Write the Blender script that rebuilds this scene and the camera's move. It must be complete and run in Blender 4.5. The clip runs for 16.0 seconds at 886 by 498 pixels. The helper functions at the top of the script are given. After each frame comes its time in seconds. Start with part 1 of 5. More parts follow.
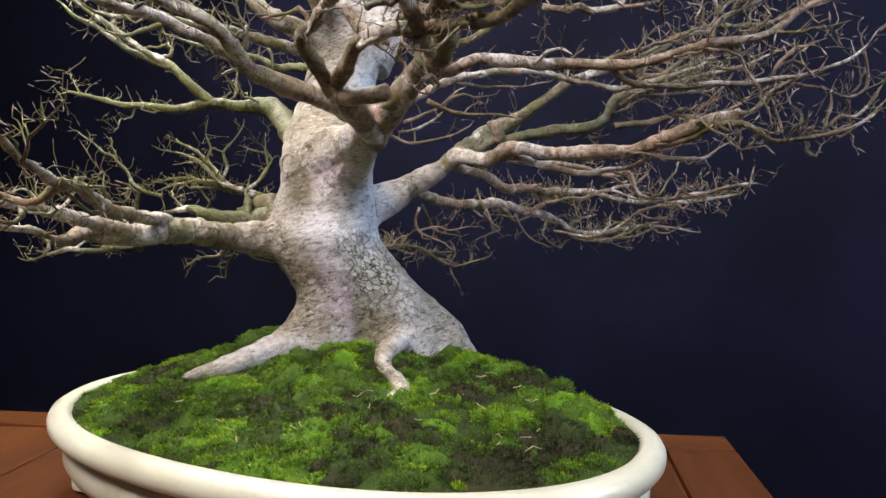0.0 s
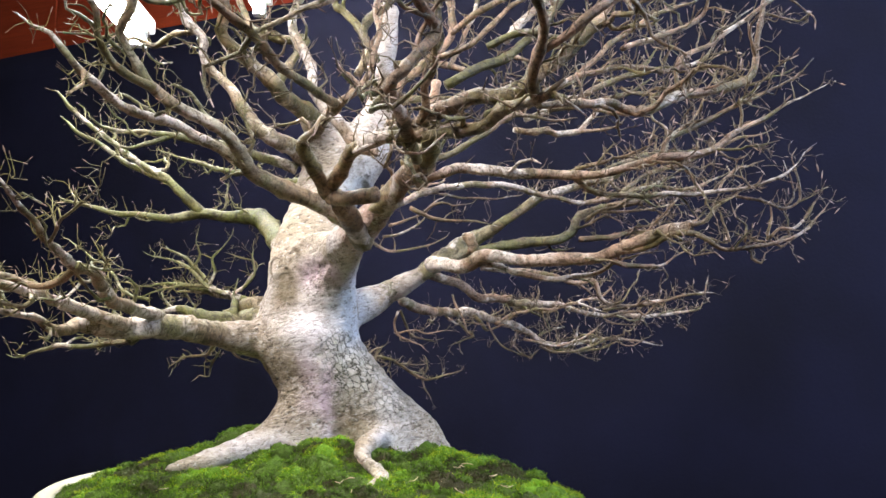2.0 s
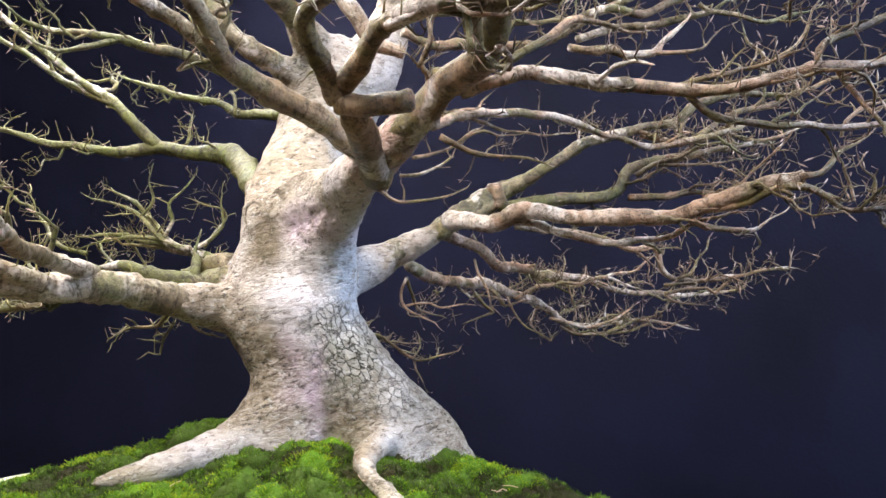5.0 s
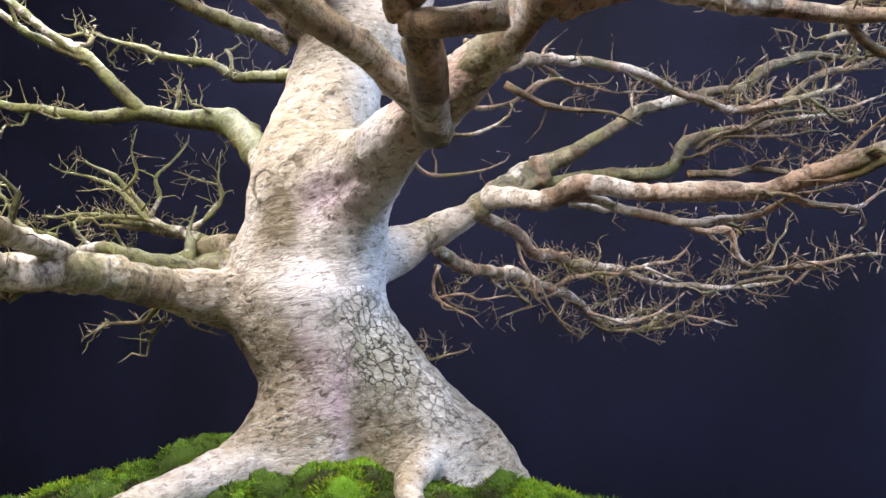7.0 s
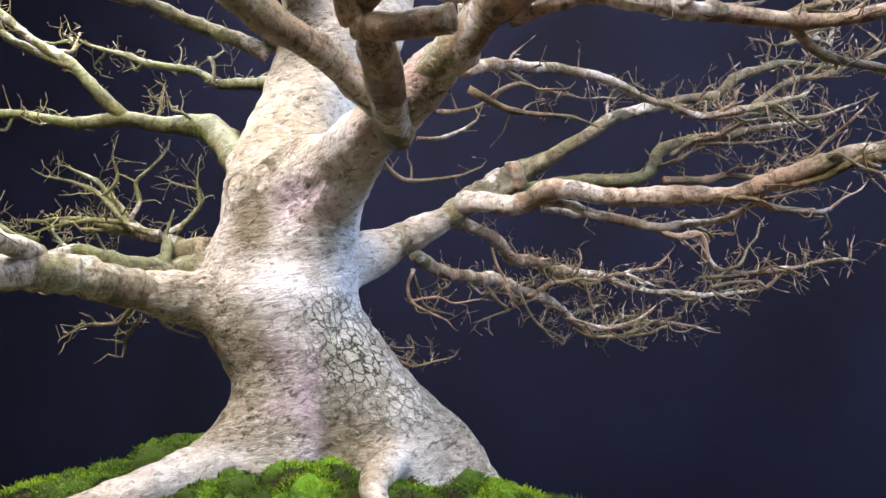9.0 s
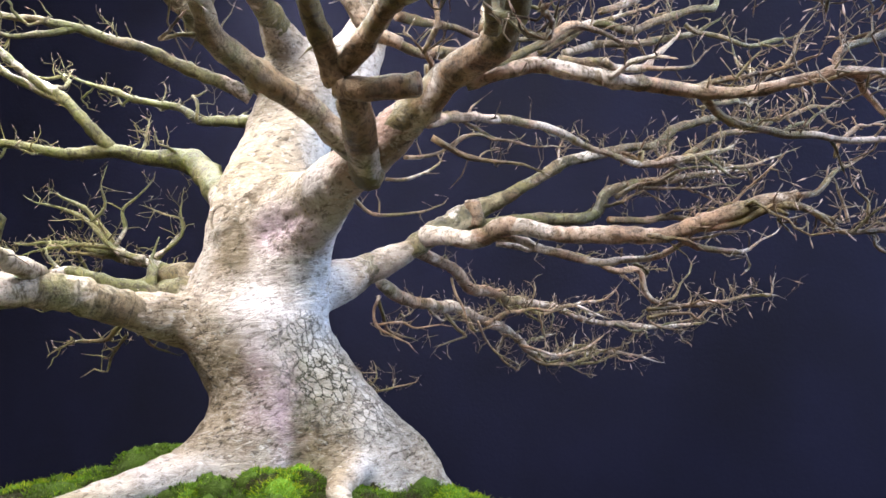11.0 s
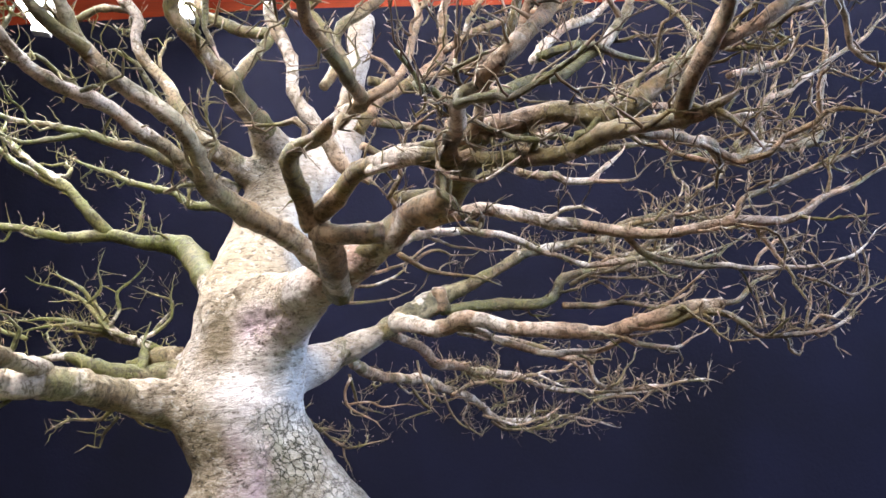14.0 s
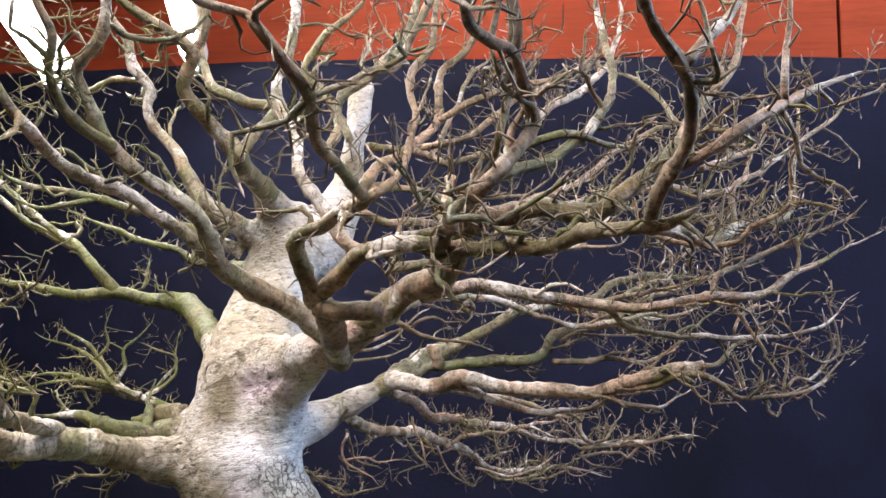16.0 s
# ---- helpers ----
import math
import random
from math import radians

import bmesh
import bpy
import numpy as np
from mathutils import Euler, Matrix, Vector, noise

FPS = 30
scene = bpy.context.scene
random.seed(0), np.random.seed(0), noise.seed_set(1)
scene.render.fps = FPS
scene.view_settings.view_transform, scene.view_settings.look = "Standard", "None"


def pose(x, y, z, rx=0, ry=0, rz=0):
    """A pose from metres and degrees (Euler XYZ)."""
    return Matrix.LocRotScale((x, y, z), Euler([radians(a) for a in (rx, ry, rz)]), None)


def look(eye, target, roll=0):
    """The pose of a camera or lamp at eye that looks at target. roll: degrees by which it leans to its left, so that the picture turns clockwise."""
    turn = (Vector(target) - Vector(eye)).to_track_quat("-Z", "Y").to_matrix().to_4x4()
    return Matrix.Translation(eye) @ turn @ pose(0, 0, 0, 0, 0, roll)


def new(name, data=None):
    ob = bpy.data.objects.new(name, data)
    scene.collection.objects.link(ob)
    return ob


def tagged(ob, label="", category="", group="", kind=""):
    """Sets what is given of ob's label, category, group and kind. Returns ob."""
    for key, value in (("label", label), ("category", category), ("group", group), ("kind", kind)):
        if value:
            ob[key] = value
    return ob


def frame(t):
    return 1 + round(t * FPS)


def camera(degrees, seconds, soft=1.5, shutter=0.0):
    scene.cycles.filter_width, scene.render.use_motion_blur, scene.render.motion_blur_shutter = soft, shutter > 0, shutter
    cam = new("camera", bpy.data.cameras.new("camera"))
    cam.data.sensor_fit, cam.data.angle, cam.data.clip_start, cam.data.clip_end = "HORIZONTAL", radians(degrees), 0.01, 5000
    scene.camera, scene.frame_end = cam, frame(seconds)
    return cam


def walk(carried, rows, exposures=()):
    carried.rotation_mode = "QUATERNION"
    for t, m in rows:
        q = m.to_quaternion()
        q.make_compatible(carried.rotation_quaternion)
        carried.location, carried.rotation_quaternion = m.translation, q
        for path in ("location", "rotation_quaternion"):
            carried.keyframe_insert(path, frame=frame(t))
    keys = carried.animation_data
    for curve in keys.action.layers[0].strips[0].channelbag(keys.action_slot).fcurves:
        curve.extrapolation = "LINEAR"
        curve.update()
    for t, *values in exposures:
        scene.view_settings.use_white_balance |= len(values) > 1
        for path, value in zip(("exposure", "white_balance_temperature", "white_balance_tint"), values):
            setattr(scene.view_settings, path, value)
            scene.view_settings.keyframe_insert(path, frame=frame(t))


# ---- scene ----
cam = camera(60.0, 16.0)
# seconds, place, yaw, pitch, roll
ROWS = [
    (0.0, 0.0000, 0.0000, 1.2500, -0.00, 0.00, -0.00),
    (0.5, -0.0270, -0.0080, 1.2255, -2.05, 3.68, 0.40),
    (1.0, -0.0153, -0.0215, 1.2230, -1.63, 5.82, 0.48),
    (1.5, -0.0116, -0.0372, 1.2188, -1.86, 8.02, 0.46),
    (2.0, -0.0132, -0.0522, 1.2131, -2.43, 9.79, 0.43),
    (2.5, -0.0027, -0.0590, 1.2117, -1.91, 10.62, 0.76),
    (3.0, -0.0049, -0.0402, 1.2120, -1.88, 10.78, 1.18),
    (3.5, -0.0143, 0.0034, 1.2067, -2.70, 10.58, 1.47),
    (4.0, -0.0255, 0.0536, 1.2166, -3.52, 9.55, 1.83),
    (6.5, -0.0994, 0.2677, 1.2305, -6.53, 7.47, 1.88),
    (7.0, -0.1027, 0.2790, 1.2248, -6.87, 7.87, 1.90),
    (7.5, -0.0858, 0.2831, 1.2229, -6.05, 8.08, 2.05),
    (8.0, -0.0759, 0.2850, 1.2192, -5.78, 8.39, 2.04),
    (10.5, -0.0889, 0.2190, 1.2155, -9.03, 9.56, 2.59),
    (11.0, -0.0872, 0.2058, 1.2064, -9.30, 11.18, 2.83),
    (11.5, -0.0849, 0.1889, 1.2118, -9.47, 11.62, 3.03),
    (12.0, -0.0826, 0.1727, 1.2176, -9.56, 12.06, 3.25),
    (12.5, -0.0808, 0.1571, 1.2222, -9.63, 12.62, 3.49),
    (13.0, -0.0845, 0.1443, 1.2291, -10.04, 13.04, 3.62),
    (13.5, -0.0872, 0.1311, 1.2387, -10.31, 13.30, 3.64),
    (14.0, -0.0888, 0.1181, 1.2487, -10.45, 13.59, 3.78),
    (14.5, -0.0901, 0.1092, 1.2518, -10.52, 14.40, 3.86),
    (15.0, -0.0830, 0.0989, 1.2564, -9.94, 15.10, 4.15),
    (15.5, -0.0896, 0.0893, 1.2612, -10.25, 15.72, 4.11),
    (16.0, -0.0978, 0.0763, 1.2673, -10.62, 16.18, 4.10),
    ]
# the tree and the path stand in one frame that leans a little against the level of the table
LEVEL = pose(-0.10, 0.71, 1.10, -3.3) @ pose(0.10, -0.71, -1.10)
walk(cam, [(t, LEVEL @ pose(x, y, z, 90 + pitch, 0, yaw) @ pose(0, 0, 0, 0, 0, roll)) for t, x, y, z, yaw, pitch, roll in ROWS],
     [(0, -0.38), (1, -0.12), (2, 0.12), (3, 0.2), (8, 0.15), (10.5, 0.3), (13, 0.3), (15, 0.12), (16, 0.0)])


# ---- body ----
# ---- world and light ----
world = bpy.data.worlds.new("room_air")
world.use_nodes = True
world.node_tree.nodes["Background"].inputs[0].default_value = (0.55, 0.6, 0.75, 1)
world.node_tree.nodes["Background"].inputs[1].default_value = 0.015
scene.world = world


def lamp(name, x, y, z, lx, ly, watts, color, rx=0, ry=0, rz=0, spread=180):
    data = bpy.data.lights.new(name, "AREA")
    data.shape, data.size, data.size_y, data.energy, data.color = "RECTANGLE", lx, ly, watts, color
    data.spread = radians(spread)
    ob = new(name, data)
    ob.matrix_world = pose(x, y, z, rx, ry, rz)
    return ob


# the turned tubes stand out of view, put there to brighten the upper cloth
TUBES = [(-0.62, 1.60, 1.90, 0), (-0.41, 1.85, 2.085, 0), (-0.60, 1.70, 2.72, 67.9), (0.57, 1.225, 2.72, 67.9)]  # ends and turn: two lamps over the tree, two added unseen along the cloth
lamp("unseen_hall_light", -0.55, -0.28, 2.5, 0.5, 0.7, 19.0, (1.0, 0.965, 0.94), 42, -15, 0, 105)
# added lamp out of view, brightens cloth and trunk in blue from the right
cool = lamp("unseen_hall_light", 0, 0, 0, 0.4, 0.7, 32.0, (0.66, 0.79, 1.0), spread=150)
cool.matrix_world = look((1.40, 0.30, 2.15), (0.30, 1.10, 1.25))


# ---- materials ----
def material(name):
    m = bpy.data.materials.new(name)
    m.use_nodes = True
    nt = m.node_tree
    return m, nt, nt.nodes["Principled BSDF"]


def node(nt, kind, **kw):
    n = nt.nodes.new(kind)
    for k, v in kw.items():
        n.inputs[k.replace("_", " ")].default_value = v
    return n


def coords(nt, sx=1.0, sy=1.0, sz=1.0):
    tc = nt.nodes.new("ShaderNodeTexCoord")
    mp = nt.nodes.new("ShaderNodeMapping")
    mp.inputs["Scale"].default_value = (sx, sy, sz)
    nt.links.new(tc.outputs["Object"], mp.inputs["Vector"])
    return mp.outputs["Vector"]


def noise_tex(nt, vec, scale, detail=4.0, rough=0.6, distort=0.0):
    n = node(nt, "ShaderNodeTexNoise", Scale=scale, Detail=detail, Roughness=rough, Distortion=distort)
    nt.links.new(vec, n.inputs["Vector"])
    return n.outputs["Fac"]


def ramp(nt, fac, stops):
    r = nt.nodes.new("ShaderNodeValToRGB")
    els = r.color_ramp.elements
    while len(els) < len(stops):
        els.new(0.5)
    for e, (p, c) in zip(els, stops):
        e.position = p
        e.color = (*c, 1) if len(c) == 3 else c
    nt.links.new(fac, r.inputs["Fac"])
    return r.outputs["Color"]


def mix(nt, fac, a, b, mode="MIX"):
    n = nt.nodes.new("ShaderNodeMix")
    n.data_type, n.blend_type = "RGBA", mode
    for sock, v in ((n.inputs["Factor"], fac), (n.inputs["A"], a), (n.inputs["B"], b)):
        if hasattr(v, "is_linked"):
            nt.links.new(v, sock)
        elif isinstance(v, (int, float)):
            sock.default_value = v
        else:
            sock.default_value = (*v, 1)
    # colour sockets of the node carry the same names as the float ones
    for s in n.inputs:
        if s.type == "RGBA" and s.name in ("A", "B"):
            v = a if s.name == "A" else b
            if hasattr(v, "is_linked"):
                nt.links.new(v, s)
            else:
                s.default_value = (*v, 1)
    return [o for o in n.outputs if o.type == "RGBA"][0]


def bump(nt, bsdf, height, strength, distance):
    b = node(nt, "ShaderNodeBump", Strength=strength, Distance=distance)
    nt.links.new(height, b.inputs["Height"])
    nt.links.new(b.outputs["Normal"], bsdf.inputs["Normal"])


def math_node(nt, op, a, b=0.0):
    n = nt.nodes.new("ShaderNodeMath")
    n.operation = op
    for s, v in zip(n.inputs, (a, b)):
        if hasattr(v, "is_linked"):
            nt.links.new(v, s)
        else:
            s.default_value = v
    return n.outputs[0]


def blob_mask(nt, vec, centre, size, soft):
    """1 inside an ellipsoid patch that stands on the trunk, 0 outside."""
    mp = nt.nodes.new("ShaderNodeMapping")
    mp.vector_type = "TEXTURE"
    mp.inputs["Location"].default_value, mp.inputs["Scale"].default_value = centre, size
    nt.links.new(vec, mp.inputs["Vector"])
    d = nt.nodes.new("ShaderNodeVectorMath")
    d.operation = "LENGTH"
    nt.links.new(mp.outputs["Vector"], d.inputs[0])
    n = noise_tex(nt, vec, 60, 4)
    dd = math_node(nt, "ADD", d.outputs["Value"], math_node(nt, "MULTIPLY", math_node(nt, "SUBTRACT", n, 0.5), 0.9))
    mr = node(nt, "ShaderNodeMapRange", From_Min=1.0 - soft, From_Max=1.0 + soft, To_Min=1.0, To_Max=0.0)
    nt.links.new(dd, mr.inputs["Value"])
    return mr.outputs["Result"]


def stretched(nt, tilt, sx, sy, sz):
    """Object coordinates, turned about the view axis and squeezed, for grain that runs across the trunk."""
    tc = nt.nodes.new("ShaderNodeTexCoord")
    turn = nt.nodes.new("ShaderNodeMapping")
    turn.inputs["Rotation"].default_value = (0, radians(tilt), 0)
    nt.links.new(tc.outputs["Object"], turn.inputs["Vector"])
    mp = nt.nodes.new("ShaderNodeMapping")
    mp.inputs["Scale"].default_value = (sx, sy, sz)
    nt.links.new(turn.outputs["Vector"], mp.inputs["Vector"])
    return mp.outputs["Vector"]


def bark_material():
    m, nt, b = material("pale_bark")
    v = coords(nt)
    base = ramp(nt, noise_tex(nt, v, 12, 5, 0.6, 0.5), [(0.34, (0.25, 0.195, 0.135)), (0.44, (0.36, 0.30, 0.25)), (0.54, (0.45, 0.405, 0.385)), (0.66, (0.52, 0.485, 0.50))])
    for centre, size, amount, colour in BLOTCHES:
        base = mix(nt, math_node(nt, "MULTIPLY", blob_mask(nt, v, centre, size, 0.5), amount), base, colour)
    # where the skin is scaly and brown
    zone = ramp(nt, noise_tex(nt, v, 16, 5, 0.65, 0.8), [(0.54, (0, 0, 0)), (0.66, (1, 1, 1))])
    for centre, size in ROUGH:
        zone = math_node(nt, "MAXIMUM", zone, blob_mask(nt, v, centre, size, 0.5))
    wide = stretched(nt, 12, 0.55, 0.55, 1.5)
    scale = noise_tex(nt, wide, 130, 6, 0.75, 0.8)
    scaly = ramp(nt, scale, [(0.38, (0.09, 0.065, 0.032)), (0.47, (0.25, 0.195, 0.13)), (0.55, (0.38, 0.32, 0.26)), (0.66, (0.52, 0.47, 0.44))])
    base = mix(nt, math_node(nt, "MULTIPLY", zone, 0.8), base, scaly)
    # fine wrinkles across, short dark flecks, pale flakes
    mottle = noise_tex(nt, stretched(nt, 20, 0.85, 0.85, 1.15), 95, 7, 0.78, 0.9)
    base = mix(nt, math_node(nt, "ADD", 0.6, math_node(nt, "MULTIPLY", zone, 0.3)), base, ramp(nt, mottle, [(0.37, (0.30, 0.24, 0.17)), (0.44, (0.76, 0.72, 0.68)), (0.50, (1, 1, 1)), (0.62, (1.22, 1.2, 1.2))]), "MULTIPLY")
    wrinkle = noise_tex(nt, stretched(nt, 8, 0.22, 0.22, 1.4), 200, 4, 0.7, 0.5)
    base = mix(nt, 0.38, base, ramp(nt, wrinkle, [(0.34, (0.55, 0.46, 0.38)), (0.50, (1, 1, 1))]), "MULTIPLY")
    fleck = noise_tex(nt, stretched(nt, 25, 0.6, 0.6, 1.5), 190, 4, 0.7, 0.4)
    base = mix(nt, math_node(nt, "ADD", 0.62, math_node(nt, "MULTIPLY", zone, 0.3)), base, ramp(nt, fleck, [(0.385, (0.12, 0.09, 0.06)), (0.435, (1, 1, 1))]), "MULTIPLY")
    flake = ramp(nt, noise_tex(nt, stretched(nt, -15, 0.7, 0.7, 1.3), 240, 4, 0.7), [(0.58, (0, 0, 0)), (0.64, (1, 1, 1))])
    base = mix(nt, math_node(nt, "MULTIPLY", flake, 0.55), base, (0.64, 0.62, 0.615))
    # cracked plates
    cracks = nt.nodes.new("ShaderNodeTexVoronoi")
    cracks.feature = "DISTANCE_TO_EDGE"
    cracks.inputs["Scale"].default_value = 150
    wv = nt.nodes.new("ShaderNodeVectorMath")
    wv.operation = "ADD"
    nz = node(nt, "ShaderNodeTexNoise", Scale=140, Detail=5, Roughness=0.7)
    nt.links.new(v, nz.inputs["Vector"])
    sc = nt.nodes.new("ShaderNodeVectorMath")
    sc.operation = "SCALE"
    sc.inputs["Scale"].default_value = 0.008
    nt.links.new(nz.outputs["Color"], sc.inputs[0])
    nt.links.new(stretched(nt, 40, 1.0, 1.0, 0.7), wv.inputs[0])
    nt.links.new(sc.outputs[0], wv.inputs[1])
    nt.links.new(wv.outputs[0], cracks.inputs["Vector"])
    width = math_node(nt, "MULTIPLY", noise_tex(nt, v, 70, 3), 0.19)
    edge = ramp(nt, math_node(nt, "DIVIDE", cracks.outputs["Distance"], width), [(0.18, (0, 0, 0)), (0.75, (1, 1, 1))])
    mask = 0.0
    for centre, size, amount in PLATES:
        mask = math_node(nt, "MAXIMUM", mask, math_node(nt, "MULTIPLY", blob_mask(nt, v, centre, size, 0.4), amount))
    top = mix(nt, 0.65, base, ramp(nt, noise_tex(nt, v, 120, 5), [(0.35, (0.15, 0.14, 0.09)), (0.5, (0.27, 0.25, 0.20)), (0.65, (0.42, 0.40, 0.37))]))
    base = mix(nt, mask, base, mix(nt, edge, (0.036, 0.033, 0.020), top))
    eye = blob_mask(nt, v, EYE_KNOT, (0.020, 0.04, 0.030), 0.35)
    base = mix(nt, math_node(nt, "MULTIPLY", eye, 0.7), base, (0.17, 0.13, 0.075))
    green = ramp(nt, noise_tex(nt, v, 17, 4, 0.6), [(0.58, (0, 0, 0)), (0.72, (1, 1, 1))])
    base = mix(nt, math_node(nt, "MULTIPLY", green, 0.18), base, (0.30, 0.33, 0.17))
    nt.links.new(base, b.inputs["Base Color"])
    b.inputs["Roughness"].default_value = 0.62
    h = math_node(nt, "ADD", math_node(nt, "MULTIPLY", wrinkle, 0.4), math_node(nt, "MULTIPLY", scale, math_node(nt, "ADD", 0.5, zone)))
    h = math_node(nt, "ADD", h, math_node(nt, "MULTIPLY", fleck, 0.5))
    h = math_node(nt, "ADD", h, math_node(nt, "MULTIPLY", math_node(nt, "MULTIPLY", mask, edge), 1.3))
    bump(nt, b, h, 1.0, 0.0038)
    return m


def branch_material(name, dark, mid, pale, moss, moss_at, white_at, pink):
    m, nt, b = material(name)
    v = coords(nt)
    info = nt.nodes.new("ShaderNodeObjectInfo")
    base = ramp(nt, noise_tex(nt, v, 30, 5, 0.65), [(0.36, dark), (0.5, mid), (0.64, pale)])
    mask = ramp(nt, noise_tex(nt, v, 19, 4, 0.6), [(moss_at, (0, 0, 0)), (moss_at + 0.09, (1, 1, 1))])
    rosy = ramp(nt, noise_tex(nt, v, 13, 3, 0.5), [(0.44, (0, 0, 0)), (0.58, (1, 1, 1))])
    base = mix(nt, math_node(nt, "MULTIPLY", rosy, pink), base, (0.33, 0.20, 0.135))
    base = mix(nt, math_node(nt, "MULTIPLY", mask, 0.8), base, moss)
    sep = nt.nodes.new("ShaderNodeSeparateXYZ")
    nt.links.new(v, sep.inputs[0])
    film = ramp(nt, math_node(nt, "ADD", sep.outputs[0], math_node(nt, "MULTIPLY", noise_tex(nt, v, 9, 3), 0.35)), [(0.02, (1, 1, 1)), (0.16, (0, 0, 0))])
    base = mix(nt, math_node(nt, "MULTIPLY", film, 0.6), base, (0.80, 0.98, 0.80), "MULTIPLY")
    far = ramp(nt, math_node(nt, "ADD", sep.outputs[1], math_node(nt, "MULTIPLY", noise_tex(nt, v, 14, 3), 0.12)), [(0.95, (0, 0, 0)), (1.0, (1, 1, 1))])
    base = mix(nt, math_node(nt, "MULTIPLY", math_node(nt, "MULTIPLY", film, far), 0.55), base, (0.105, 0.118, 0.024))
    # scuffed pale stretches
    scuff = ramp(nt, noise_tex(nt, v, 16, 5, 0.6, 0.5), [(white_at, (0, 0, 0)), (white_at + 0.05, (1, 1, 1))])
    base = mix(nt, math_node(nt, "MULTIPLY", scuff, 0.8), base, ramp(nt, noise_tex(nt, v, 70, 3), [(0.35, (0.40, 0.34, 0.29)), (0.6, (0.66, 0.61, 0.60))]))
    skin = ramp(nt, noise_tex(nt, v, 26, 5, 0.65), [(0.36, (0.25, 0.20, 0.13)), (0.5, (0.44, 0.37, 0.30)), (0.62, (0.60, 0.56, 0.55))])
    base = mix(nt, blob_mask(nt, v, (-0.125, 0.84, 1.33), (0.085, 0.11, 0.10), 0.3), base, skin)
    blot = ramp(nt, noise_tex(nt, v, 95, 6, 0.75, 0.8), [(0.38, (0.28, 0.23, 0.15)), (0.48, (1, 1, 1)), (0.64, (1.3, 1.25, 1.2))])
    base = mix(nt, 0.95, base, blot, "MULTIPLY")
    fleck = ramp(nt, noise_tex(nt, v, 300, 5, 0.75), [(0.38, (0.22, 0.17, 0.10)), (0.47, (1, 1, 1)), (0.7, (1.25, 1.22, 1.2))])
    base = mix(nt, 0.85, base, fleck, "MULTIPLY")
    # dark ring scars across the limb
    at = nt.nodes.new("ShaderNodeAttribute")
    at.attribute_name = "along"
    wob = math_node(nt, "MULTIPLY", noise_tex(nt, v, 90, 3), 0.008)
    w = math_node(nt, "ADD", math_node(nt, "ADD", at.outputs["Fac"], wob), math_node(nt, "MULTIPLY", info.outputs["Random"], 40.0))
    rings = nt.nodes.new("ShaderNodeTexNoise")
    rings.noise_dimensions = "1D"
    rings.inputs["Scale"].default_value, rings.inputs["Detail"].default_value = 130, 3
    nt.links.new(w, rings.inputs["W"])
    ring = ramp(nt, rings.outputs["Fac"], [(0.28, (0.16, 0.12, 0.07)), (0.34, (1, 1, 1))])
    base = mix(nt, 0.6, base, ring, "MULTIPLY")
    nt.links.new(base, b.inputs["Base Color"])
    b.inputs["Roughness"].default_value = 0.36
    h = math_node(nt, "ADD", noise_tex(nt, v, 190, 6, 0.75), math_node(nt, "MULTIPLY", rings.outputs["Fac"], 0.5))
    bump(nt, b, h, 0.9, 0.003)
    return m


def twig_material():
    m, nt, b = material("twig_bark")
    geo = nt.nodes.new("ShaderNodeNewGeometry")
    c = ramp(nt, geo.outputs["Random Per Island"], [(0.0, (0.04, 0.026, 0.015)), (0.3, (0.095, 0.062, 0.034)), (0.6, (0.16, 0.112, 0.062)), (0.85, (0.15, 0.125, 0.045)), (1.0, (0.30, 0.225, 0.16))])
    v = coords(nt)
    sep = nt.nodes.new("ShaderNodeSeparateXYZ")
    nt.links.new(v, sep.inputs[0])
    algae = ramp(nt, math_node(nt, "ADD", sep.outputs[0], math_node(nt, "MULTIPLY", noise_tex(nt, v, 8, 3), 0.35)), [(0.0, (1, 1, 1)), (0.08, (0, 0, 0))])
    c = mix(nt, math_node(nt, "MULTIPLY", algae, 0.7), c, ramp(nt, geo.outputs["Random Per Island"], [(0.0, (0.045, 0.043, 0.012)), (0.5, (0.12, 0.115, 0.026)), (1.0, (0.24, 0.225, 0.055))]))
    c = mix(nt, 0.7, c, ramp(nt, noise_tex(nt, v, 260, 3), [(0.35, (0.45, 0.4, 0.35)), (0.6, (1, 1, 1))]), "MULTIPLY")
    nt.links.new(c, b.inputs["Base Color"])
    b.inputs["Roughness"].default_value = 0.5
    return m


def bud_material():
    m, nt, b = material("bud_scales")
    geo = nt.nodes.new("ShaderNodeNewGeometry")
    c = ramp(nt, geo.outputs["Random Per Island"], [(0.0, (0.10, 0.06, 0.035)), (0.6, (0.24, 0.155, 0.11)), (1.0, (0.46, 0.34, 0.30))])
    nt.links.new(c, b.inputs["Base Color"])
    b.inputs["Roughness"].default_value = 0.45
    return m


